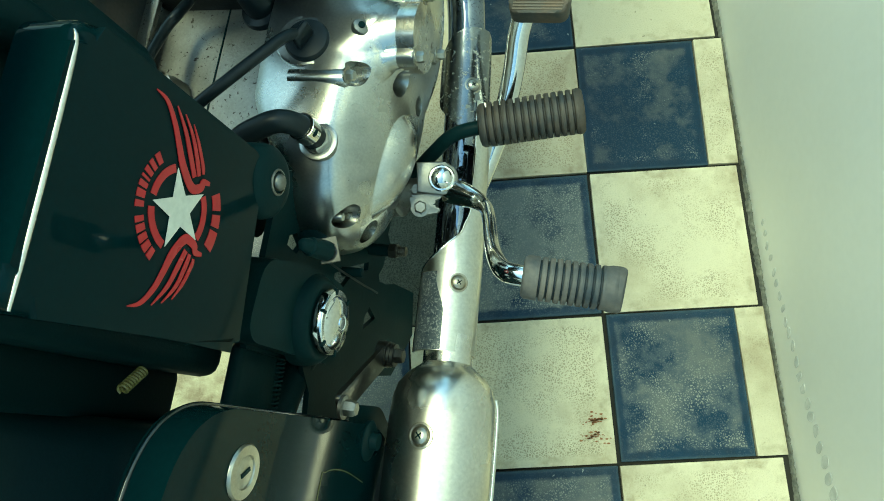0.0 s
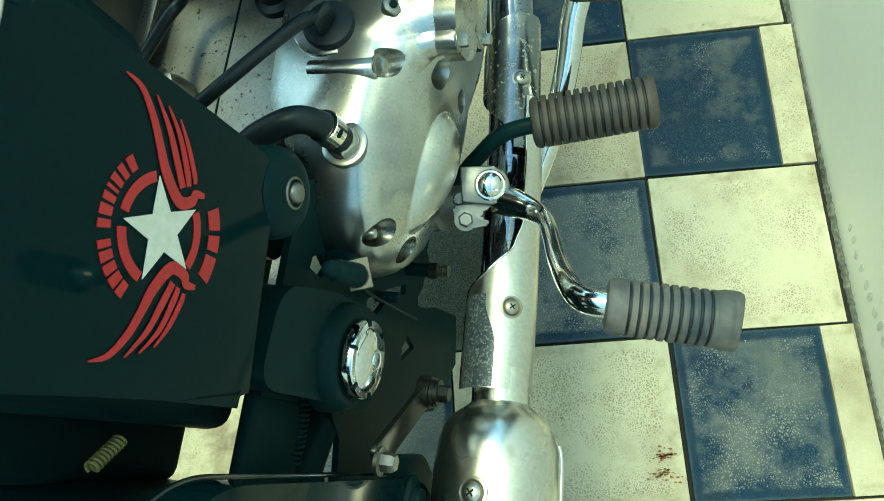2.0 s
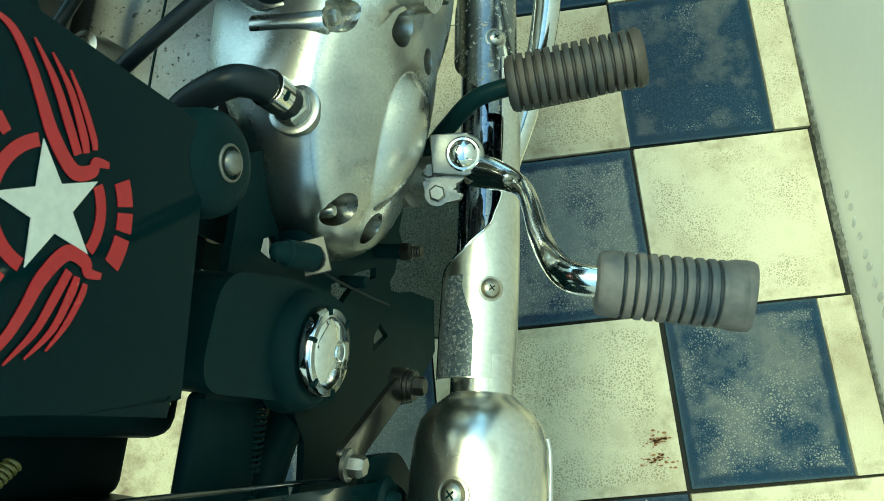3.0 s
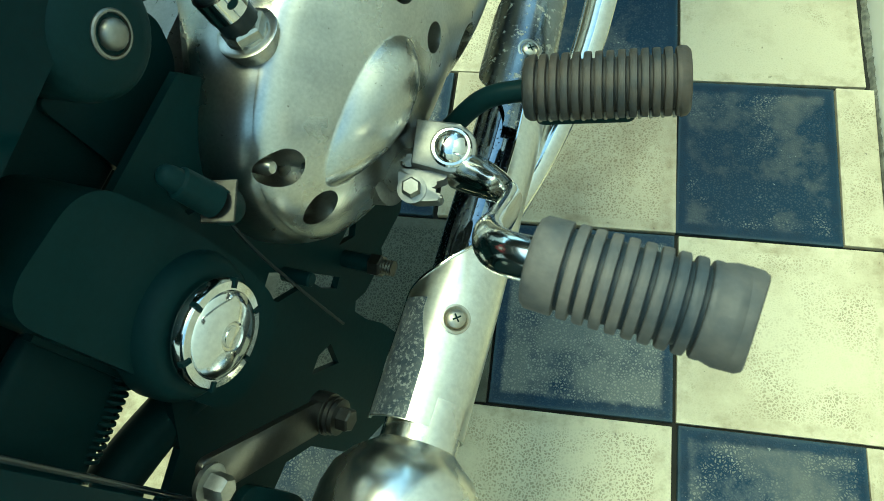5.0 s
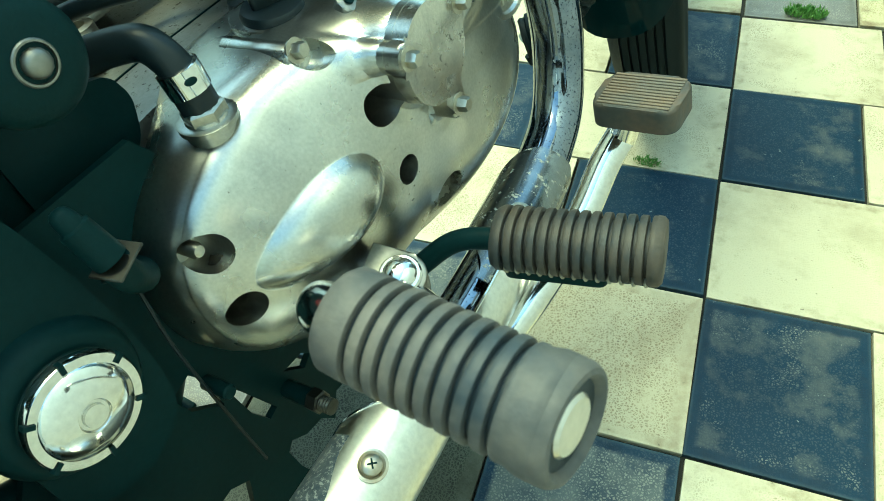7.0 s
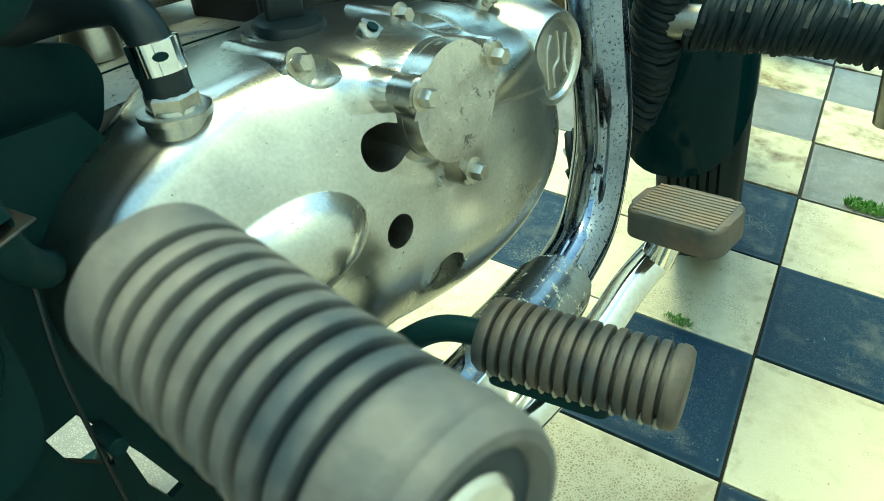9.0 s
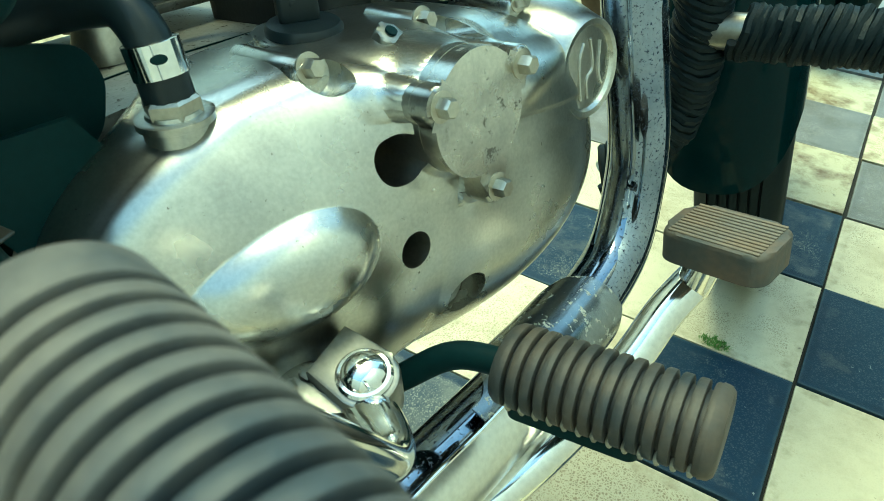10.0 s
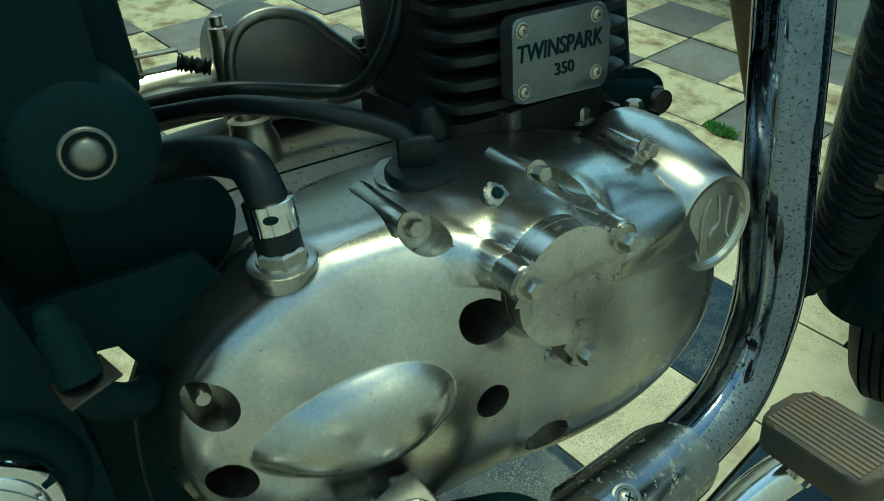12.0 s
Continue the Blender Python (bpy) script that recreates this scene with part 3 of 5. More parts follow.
# crankcase behind the cover, with its gasket lines and fittings
bm = bmesh.new()
case = [(-0.045, 0.34), (0.02, 0.285), (0.16, 0.275), (0.235, 0.32), (0.24, 0.41), (0.20, 0.460), (0.02, 0.460), (-0.035, 0.455), (-0.05, 0.42)]
slab(bm, round_outline(case, 0.03), side_plane(-0.12), 0.185, 0.003)
part("crankcase", bm, CAST, engine, "dull cast alloy crankcase")
bm = bmesh.new()
grown = [(CY + (y - CY) * 1.012, CZ + (z - CZ) * 1.012) for y, z in case]
slab(bm, round_outline(grown, 0.03), side_plane(0.012), 0.0012)
part("gasket", bm, BLACK, engine)
bm = bmesh.new()
tube(bm, [(-0.105, -0.12, 0.470), (-0.105, -0.05, 0.482), (-0.105, 0.02, 0.486), (-0.105, 0.09, 0.476)], 0.020, 24)
part("left_cover", bm, ALLOY, engine, "pale alloy left engine cover")
bm = bmesh.new()
lathe(bm, (-0.022, 0.026, 0.460), (0, 0, 1), [(0, 0.016), (0.012, 0.015), (0.018, 0.0125), (0.024, 0.0125), (0.025, 0.008), (0.020, 0.0075)], 36)
part("breather_collar", bm, STEEL, engine)
bm = bmesh.new()
lathe(bm, (0.045, 0.108, 0.455), (0.0, 0, 1), [(0, 0.020), (0.010, 0.018), (0.012, 0.013), (0.030, 0.012), (0.034, 0.009)], 30)
part("sensor_boot", bm, HOSE, engine, "black rubber sensor boot")
bm = bmesh.new()
block(bm, (0.063, 0.148, 0.474), (0.014, 0.010, 0.012), pose(0, 0, 0, 0, 0, 20), bevel=0.0015)
part("casting_lug", bm, CAST, engine)
for x, y in ((0.03, 0.215), (0.06, 0.205), (0.075, 0.235)):
    bolt(engine, (x, y, 0.458), (0, 0, 1), 0.006, 0.008, STEEL)

# oil filler: black rubber cap with a wire boot on an alloy collar
bm = bmesh.new()
lathe(bm, (0.093, 0.072, 0.452), (0.18, 0, 1), [(0, 0.0280), (0.019, 0.0235), (0.0210, 0.0222), (0.0210, 0.0200), (0.0195, 0.0188)], 48)
part("filler_collar", bm, ALLOY, engine)
bm = bmesh.new()
slab(bm, round_outline([(-0.026, -0.010), (-0.008, -0.023), (0.020, -0.017), (0.024, 0.009), (0.004, 0.024), (-0.020, 0.014)], 0.010), Matrix.Translation((0.0985, 0.070, 0.4700)) @ pose(0, 0, 0, 0, 8, 0), 0.0045, 0.001)
part("filler_flange", bm, ALLOY, engine)
bm = bmesh.new()
lathe(bm, (0.1000, 0.070, 0.4735), (0.14, 0, 1), [(0, 0.0180), (0.0035, 0.0180), (0.0055, 0.0166), (0.0065, 0.0125), (0.0068, 0.001)], 44)
filler_cap = part("filler_cap", bm, HOSE, engine, "black rubber oil filler cap")
bm = bmesh.new()
block(bm, (0.1015, 0.068, 0.4865), (0.0060, 0.0190, 0.0170), pose(0, 0, 0, 0, 8, -25), bevel=0.0028, seg=3)
part("grip", bm, HOSE, filler_cap)
bm = bmesh.new()
tube(bm, [(0.1005, 0.067, 0.4880), (0.095, 0.060, 0.4980), (0.080, 0.035, 0.5085), (0.058, 0.008, 0.5138), (0.042, -0.006, 0.5128), (0.021, -0.021, 0.5085), (-0.01, -0.050, 0.502)], 0.0046, 14)
part("cable", bm, HOSE, engine)
bm = bmesh.new()
tube(bm, [(0.02, 0.118, 0.56), (0.017, 0.106, 0.525), (0.004, 0.096, 0.501), (-0.013, 0.089, 0.4895), (-0.022, 0.074, 0.4895), (-0.026, 0.035, 0.499), (-0.034, 0.016, 0.501), (-0.045, -0.003, 0.499), (-0.06, -0.035, 0.495)], 0.0045, 12)
part("cable", bm, HOSE, engine)
# starter motor with its clevis
starter = group_part("starter_motor", "dark rounded starter housing with worn paint")
bm = bmesh.new()
arch = [(0.030, 0.470), (0.030, 0.512), (0.040, 0.530), (0.062, 0.536), (0.085, 0.530), (0.105, 0.512), (0.124, 0.495), (0.124, 0.470)]
slab(bm, round_outline(arch, 0.012), side_plane(-0.125), 0.065, 0.006, 3)
part("housing", bm, surface("worn_dark_alloy", (0.20, 0.23, 0.24), (0.44, 0.31, 0.25), 0.34, 0.8, grain=300, stain=20, amount=0.5, bump=0.2), starter)
# raised pale tube in place of the bright highlight along the arch
bm = bmesh.new()
tube(bm, [(-0.062, 0.031, 0.474), (-0.062, 0.032, 0.508), (-0.062, 0.042, 0.527), (-0.062, 0.062, 0.533), (-0.062, 0.084, 0.527), (-0.062, 0.104, 0.510), (-0.062, 0.122, 0.494)], 0.0040, 14)
part("rim_highlight", bm, DULL, starter, "pale rim for the highlight on the housing's edge")
bm = bmesh.new()
block(bm, (-0.09, 0.077, 0.474), (0.085, 0.105, 0.006), bevel=0.002)
part("flange", bm, CAST, starter)
bm = bmesh.new()
rod(bm, (-0.066, 0.029, 0.47), (-0.067, 0.031, 0.530), 0.0062, edge=0.001)
rod(bm, (-0.067, 0.031, 0.530), (-0.067, 0.031, 0.537), 0.0045, edge=0.001)
part("post", bm, STEEL, starter)
bm = bmesh.new()
rod(bm, (-0.065, 0.121, 0.47), (-0.065, 0.121, 0.502), 0.0065, edge=0.001)
rod(bm, (-0.065, 0.121, 0.502), (-0.065, 0.121, 0.508), 0.0045, edge=0.001)
part("post", bm, OILY, starter)
bm = bmesh.new()
tube(bm, [(-0.068, 0.022, 0.507), (-0.072, 0.012, 0.510), (-0.075, 0.005, 0.512)], lambda t: 0.0045 + 0.0012 * math.sin(t * 40), 14)
part("boot", bm, HOSE, starter)
bm = bmesh.new()
for dz in (-0.005, 0.005):
    block(bm, (-0.080, -0.008, 0.514 + dz), (0.008, 0.030, 0.0022), bevel=0.0008)
rod(bm, (-0.081, -0.018, 0.506), (-0.081, -0.018, 0.524), 0.0028, edge=0.0006)
part("clevis", bm, STEEL, starter, "steel cable clevis")

# cylinder: fins, plate with writing
cylinder = group_part("cylinder", "black finned cylinder with alloy name plate")
bm = bmesh.new()
block(bm, (0, 0.165, 0.56), (0.11, 0.11, 0.20), bevel=0.03, seg=4)
part("barrel", bm, FINS, cylinder)
for i in range(12):
    bm = bmesh.new()
    slab(bm, round_outline([(-0.045, 0.122), (0.078, 0.104), (0.078, 0.236), (-0.045, 0.236)], 0.026), pose(0, 0, 0.487 + 0.0125 * i), 0.0046, 0.0012, 2)
    part("cooling_fin", bm, FINS, cylinder)
bm = bmesh.new()
slab(bm, round_outline([(-0.064, 0.110), (0.064, 0.110), (0.064, 0.228), (-0.064, 0.228)], 0.02), pose(0, 0, 0.458), 0.020, 0.002)
part("base_flange", bm, FINS, cylinder)
bm = bmesh.new()
face = side_plane(0.080, 0.1650, 0.5125)
slab(bm, round_outline([(-0.032, -0.022), (0.033, -0.024), (0.033, -0.012), (0.0345, -0.006), (0.033, 0.0), (0.0345, 0.008), (0.031, 0.022), (-0.031, 0.022)], [0.007, 0.007, 0.002, 0.002, 0.002, 0.002, 0.007, 0.007]), face, 0.0105, 0.0016, 3)
plate = part("name_plate", bm, surface("painted_alloy_plate", (0.20, 0.22, 0.23), (0.13, 0.145, 0.15), 0.36, 0.85, grain=500, stain=40, amount=0.6, bump=0.2), cylinder, "alloy plate with raised dark letters")
for a, b in ((-0.025, 0.0155), (0.024, 0.0155), (-0.025, -0.0155), (0.024, -0.0150)):
    screw(plate, face @ Vector((a, b, 0.0103)), (1, 0, 0), 0.0028)


def letters(text, size, m, material, parent, name="lettering", depth=0.0004, shear=0.0):
    """Words in the built-in font, as a mesh on the x, y of the pose m."""
    cu = bpy.data.curves.new(name, "FONT")
    cu.body, cu.size, cu.extrude, cu.align_x, cu.align_y, cu.shear = text, size, depth, "CENTER", "CENTER", shear
    cu.offset = size * 0.012
    tmp = new(name, cu)
    bpy.context.view_layer.update()
    me = bpy.data.meshes.new_from_object(tmp.evaluated_get(bpy.context.evaluated_depsgraph_get()))
    bpy.data.objects.remove(tmp)
    me.transform(m)
    me.materials.clear()
    me.materials.append(material)
    ob = new(name, me)
    ob.parent = parent
    return ob


letters("TWINSPARK", 0.0125, face @ pose(-0.0005, 0.0035, 0.0107) @ Matrix.Diagonal((0.82, 1.0, 1.0, 1.0)), BLACK, plate, shear=0.12)
letters("350", 0.0090, face @ pose(0.002, -0.0085, 0.0107), BLACK, plate)

# engine mount: black bracket with nuts
mount = group_part("engine_mount", "black engine bracket with steel nuts")
bm = bmesh.new()
slab(bm, round_outline([(0.205, 0.445), (0.270, 0.424), (0.312, 0.424), (0.318, 0.448), (0.296, 0.468), (0.255, 0.472), (0.205, 0.492)], 0.012), side_plane(0.015), 0.012, 0.002)
part("bracket", bm, BLACK, mount)
bm = bmesh.new()
tube(bm, [(0.010, 0.225, 0.470), (0.016, 0.255, 0.458), (0.020, 0.298, 0.4455)], lambda t: 0.0125 + 0.003 * t, 20)
part("arm", bm, BLACK, mount)
bm = bmesh.new()
lathe(bm, (0.004, 0.302, 0.4450), (1, -0.1, 0), [(0, 0.0170), (0.018, 0.0170), (0.020, 0.0155), (0.0205, 0.0120)], 34)
part("bush", bm, BLACK, mount)
bm = bmesh.new()
lathe(bm, (0.024, 0.300, 0.4450), (1, -0.1, 0), [(0, 0.0105), (0.008, 0.0105), (0.010, 0.009)], 6)
part("nut", bm, OILY, mount)
bm = bmesh.new()
lathe(bm, (0.030, 0.2995, 0.4450), (1, -0.1, 0), [q for k in range(6) for q in ((0.0020 * k, 0.0072), (0.0020 * k + 0.001, 0.0080))], 24)
part("stud", bm, OILY, mount)
bolt(mount, (0.056, 0.226, 0.4600), (1, 0, 0), 0.0068, 0.011, OILY, washer=0.0105)
bm = bmesh.new()
tube(bm, [(0.0, 0.245, 0.80), (0.0, 0.262, 0.62), (0.0, 0.285, 0.45), (0.0, 0.285, 0.33), (0.0, 0.25, 0.25), (0.0, 0.12, 0.225), (0.0, 0.04, 0.222)], 0.016, 20)
part("down_tube", bm, BLACK, bike, "black frame tube")
bm = bmesh.new()
tube(bm, [(0.022, 0.385, 0.56), (0.020, 0.415, 0.48), (0.018, 0.440, 0.415), (0.018, 0.448, 0.385)], lambda t: 0.0165 - 0.004 * t, 18, squash=0.55)
part("horn_stay", bm, WOOD, bike, "tan brown painted flat stay")

# exhaust: header, heat shield, silencer
exhaust = group_part("exhaust", "chrome exhaust pipe with heat shield and silencer")
BEND = [(0.125, 0.295, 0.75), (0.140, 0.276, 0.60), (0.150, 0.270, 0.51), (0.155, 0.270, 0.435), (0.160, 0.270, 0.366), (0.160, 0.264, 0.325), (0.163, 0.243, 0.294), (0.167, 0.205, 0.279), (0.173, 0.140, 0.272), (0.181, 0.05, 0.273), (0.190, -0.08, 0.279), (0.197, -0.17, 0.286)]
bm = bmesh.new()
tube(bm, BEND, 0.0200, 40, 10)
part("header_pipe", bm, PITTED, exhaust, "chrome header pipe with rust pits")


def shield_sheet(path, r, from_deg, top):
    """A curved sheet wrapped part of the way round the pipe; top gives the angle of its upper edge at each y."""
    bm = bmesh.new()
    way = smooth_path(path, 14)
    n, m = len(way), 34
    for layer in (0.0, -0.0012):
        rows = []
        for i, p in enumerate(way):
            w = (way[min(i + 1, n - 1)] - way[max(i - 1, 0)]).normalized()
            out = (Vector((1, 0, 0)) - w * w.x).normalized()
            up = out.cross(w).normalized()
            up = up if up.z > 0 else -up
            row = []
            for k in range(m + 1):
                low = from_deg(p.y) if callable(from_deg) else from_deg
                a = radians(low + (top(p.y) - low) * k / m)
                row.append(bm.verts.new(p + (out * math.cos(a) + up * math.sin(a)) * (r + layer)))
            rows.append(row)
        for a, b in zip(rows, rows[1:]):
            for k in range(m):
                bm.faces.new((a[k], a[k + 1], b[k + 1], b[k]))
        if layer == 0.0:
            outer = rows
    for a, b in ((outer, rows),):
        edges = [(a[0], b[0]), (a[-1], b[-1]), ([r_[0] for r_ in a], [r_[0] for r_ in b]), ([r_[-1] for r_ in a], [r_[-1] for r_ in b])]
        for e, f in edges:
            for k in range(len(e) - 1):
                bm.faces.new((e[k], e[k + 1], f[k + 1], f[k]))
    return bm, [row[-1].co.copy() for row in outer], [row[0].co.copy() for row in outer]


def slant(y):
    """The shield's upper edge: all round behind, a swept cut ahead of the middle screw, a narrow strip in front."""
    return 48 + 14 * smoothstep(-0.004, -0.030, y) + 34 * smoothstep(-0.026, -0.050, y) + 66 * smoothstep(-0.044, -0.072, y)


SHIELD = [(0.1755, 0.110, 0.273), (0.178, 0.080, 0.2735), (0.181, 0.05, 0.2745), (0.1825, 0.02, 0.275), (0.1845, 0.0, 0.276), (0.186, -0.02, 0.2765), (0.1875, -0.04, 0.277), (0.189, -0.06, 0.278), (0.190, -0.08, 0.2785), (0.1915, -0.11, 0.280), (0.1935, -0.1435, 0.2815)]
bm, upper, _ = shield_sheet(SHIELD, 0.0288, -75, slant)
part("heat_shield", bm, SHEEN, exhaust, "bright chrome heat shield with a swept front cut")
bm = bmesh.new()
tube(bm, upper[6:], 0.0011, 8, 1)
part("shield_lip", bm, CHROME, exhaust)
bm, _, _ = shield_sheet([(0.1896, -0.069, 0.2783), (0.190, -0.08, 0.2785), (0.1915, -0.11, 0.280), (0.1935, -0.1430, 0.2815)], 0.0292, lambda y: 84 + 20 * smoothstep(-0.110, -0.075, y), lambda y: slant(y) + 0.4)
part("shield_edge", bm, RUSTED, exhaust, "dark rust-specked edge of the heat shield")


def nose(y):
    """How far the front sheet still reaches round the pipe: its front end is cut to an arc."""
    return math.sqrt(max(0.0, 1 - max(0.0, (y - 0.146) / 0.0485) ** 2))


FRONT = [(0.1685, 0.1940, 0.2775), (0.1686, 0.1930, 0.2773), (0.1688, 0.191, 0.2770), (0.1690, 0.187, 0.2764), (0.1694, 0.180, 0.2755), (0.1704, 0.170, 0.2745), (0.1720, 0.150, 0.2730), (0.1755, 0.110, 0.2728), (0.1800, 0.060, 0.2738)]
bm, _, _ = shield_sheet(FRONT, 0.0268, lambda y: 45 - 105 * nose(y), lambda y: 45 + 100 * nose(y) - 75 * smoothstep(0.115, 0.065, y))
part("heat_shield", bm, FLAKED, exhaust, "flaking chrome front heat shield")
bm = bmesh.new()
lathe(bm, (0.1995, -0.146, 0.2855), (0.050, -1, 0.055), [(-0.02, 0.0225), (0.006, 0.0225), (0.010, 0.027), (0.017, 0.036), (0.027, 0.0435), (0.040, 0.0472), (0.060, 0.048), (0.42, 0.048), (0.5, 0.03)], 64)
part("silencer", bm, SATIN, exhaust, "chrome silencer")
bm = bmesh.new()
tube(bm, [(0.2455, -0.178, 0.272), (0.2493, -0.20, 0.272), (0.2541, -0.30, 0.2775), (0.2618, -0.45, 0.2855)], 0.0022, 10)
part("seam", bm, CHROME, exhaust)
screw(exhaust, (0.1875, 0.1275, 0.2940), (0.55, 0, 1), 0.0058)
screw(exhaust, (0.2035, -0.0780, 0.3040), (0.5, 0, 1), 0.0060)
screw(exhaust, (0.1985, -0.2175, 0.3365), (-0.12, 0.03, 1), 0.0075)
bm = bmesh.new()
bracket = round_outline([(-0.214, 0.379), (-0.197, 0.397), (-0.146, 0.314), (-0.145, 0.297), (-0.158, 0.294), (-0.203, 0.367)], 0.008)
slab(bm, bracket, side_plane(0.141), 0.004, 0.001)
part("silencer_bracket", bm, OILY, exhaust, "greasy steel silencer bracket")
bolt(exhaust, (0.145, -0.204, 0.385), (1, 0, 0), 0.0068, 0.010, DULL, washer=0.0095)
bm = bmesh.new()
lathe(bm, (0.136, -0.1505, 0.2990), (1, 0, 0), [(0, 0.0125), (0.010, 0.0125), (0.0105, 0.0105), (0.0115, 0.0105), (0.0117, 0.0115), (0.0135, 0.0115), (0.0137, 0.0100), (0.0150, 0.0100), (0.0152, 0.0108), (0.0168, 0.0108), (0.0170, 0.0060)], 30)
bracket_bolt = part("bracket_bolt", bm, OILY, exhaust, "greasy bolt with stacked washers")
bm = bmesh.new()
lathe(bm, (0.1525, -0.1505, 0.2990), (1, 0, 0), [(0, 0.0072), (0.007, 0.0072), (0.008, 0.0060)], 6)
part("bolt_head", bm, OILY, bracket_bolt)
bm = bmesh.new()
slab(bm, round_outline([(-0.200, 0.350), (-0.250, 0.350), (-0.300, 0.300), (-0.300, 0.235), (-0.225, 0.240), (-0.198, 0.290)], 0.012), side_plane(0.138), 0.005, 0.001)
part("bush_plate", bm, BLACK, exhaust, "black silencer bush plate")
bm = bmesh.new()
lathe(bm, (0.150, -0.228, 0.335), (1, 0, 0), [(0, 0.017), (0.004, 0.017), (0.006, 0.013), (0.006, 0.008), (0.012, 0.007)], 30)
part("clamp_bush", bm, BLACK, exhaust)


def ribbed(name, a, b, r, ribs, material, parent, wide=1.0, up=(0, 0, 1), label="", depth=0.17, cap=0.12, last=0.12, groove=0.34, hollow=False, core=None):
    """A rubber grip: deep grooves between ribs, and plain thick ends."""
    a, b = Vector(a), Vector(b)
    n = (b - a).length
    prof = [(0, r * 0.70), (n * 0.012, r * 0.90), (n * 0.04, r * 0.99), (n * cap * 0.8, r)]
    step = n * (1 - cap - last) / ribs
    for i in range(ribs):
        o = n * cap + i * step
        prof += [(o, r), (o + step * 0.05, r * 0.975), (o + step * 0.09, r * (1 - depth)), (o + step * groove, r * (1 - depth)), (o + step * (groove + 0.05), r * 0.97), (o + step * (groove + 0.16), r * 1.0), (o + step * 0.8, r * 1.005)]
    prof += [(n * (1 - last), r), (n * 0.94, r * 1.03), (n * 0.975, r * 1.0), (n * 0.995, r * 0.90), (n, r * 0.72)]
    if hollow:
        prof[-5:] = [(n * (1 - last), r * 0.99), (n * 0.92, r * 1.05), (n * 0.965, r * 1.05), (n * 0.99, r * 0.97), (n, r * 0.86), (n * 0.99, r * 0.76), (n * 0.93, r * 0.72)]
    bm = bmesh.new()
    lathe(bm, a, b - a, prof, 48, side=up, squash=wide)
    grip = part(name, bm, material, parent, label)
    # dark sleeve on the groove floors: their shade is given as colour
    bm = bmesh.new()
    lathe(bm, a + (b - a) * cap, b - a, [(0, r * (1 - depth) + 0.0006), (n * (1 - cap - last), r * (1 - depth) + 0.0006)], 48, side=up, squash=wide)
    part("shade_core", bm, core or TYRE, grip)
    return grip


# rider's foot peg
peg = group_part("foot_peg", "bent black foot peg with worn ribbed rubber")
rubber = ribbed("peg_rubber", (0.212, 0.0625, 0.340), (0.305, 0.0835, 0.333), 0.0172, 13, RUBBER, peg, 1.22, label="worn brown ribbed foot peg rubber", cap=0.075, last=0.045, groove=0.33, depth=0.24, core=GLOOM)
PEG_A, PEG_B = Vector((0.212, 0.0625, 0.340)), Vector((0.305, 0.0835, 0.333))
PEG_W = (PEG_B - PEG_A).normalized()
PEG_H = Vector((PEG_W.y, -PEG_W.x, 0)).normalized()
# pale blocks stand in for light seen in gaps between the rib ends
for i in range(13):
    bm = bmesh.new()
    at = PEG_A.lerp(PEG_B, 0.075 + 0.88 * (i + 0.20) / 13) + PEG_H * 0.0150 + Vector((0, 0, -0.0096))
    block(bm, at, (0.0023, 0.0050, 0.0055), pose(0, 0, 0, 25, 0, 12.7), bevel=0.0006, seg=1)
    part("lit_gap", bm, TAN, rubber)
bm = bmesh.new()
slab(bm, round_outline([(0.0, -0.012), (0.060, -0.012), (0.060, 0.012), (0.0, 0.012)], 0.006), Matrix.Translation((0.216, 0.063, 0.3185)) @ pose(0, 0, 0, 0, 4.3, 12.7), 0.006, 0.001)
part("peg_plate", bm, BLACK, peg)
bm = bmesh.new()
tube(bm, [(0.09, 0.000, 0.285), (0.135, 0.020, 0.300), (0.165, 0.040, 0.322), (0.188, 0.054, 0.337), (0.214, 0.062, 0.339), (0.25, 0.07, 0.337)], 0.0068, 18)
part("peg_rod", bm, BLACK, peg, "bent black peg rod")

# kick starter
kick = group_part("kick_starter", "chrome kick starter with ribbed grey rubber")
KIN, KOUT = Vector((0.2960, -0.1112, 0.5004)), Vector((0.3575, -0.1126, 0.4890))
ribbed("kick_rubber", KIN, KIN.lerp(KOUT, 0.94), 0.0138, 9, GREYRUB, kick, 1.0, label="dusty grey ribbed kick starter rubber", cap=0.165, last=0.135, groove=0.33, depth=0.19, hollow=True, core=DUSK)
KEND = ((KOUT - KIN).normalized() * 0.93 + Vector((-0.02, -0.07, 0.15))).normalized()
KTIP = KOUT - (KOUT - KIN) * 0.050
bm = bmesh.new()
lathe(bm, KTIP, KEND, [(-0.0100, 0.0126), (-0.0060, 0.0139), (-0.0020, 0.0145), (0.0012, 0.0143), (0.0028, 0.0134), (0.0032, 0.0122), (0.0022, 0.0110), (0.0004, 0.0104)], 48)
lip_ring = part("end_lip", bm, GREYRUB, kick, "turned-up end of the rubber")
bm = bmesh.new()
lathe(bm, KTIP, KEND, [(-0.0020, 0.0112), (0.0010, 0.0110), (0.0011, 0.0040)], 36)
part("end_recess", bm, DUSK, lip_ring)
bm = bmesh.new()
lathe(bm, KTIP, KEND, [(-0.0030, 0.0076), (0.0014, 0.0075), (0.0022, 0.0066), (0.0023, 0.001)], 30)
part("end_disc", bm, SATIN, kick, "bare pale end of the peg")
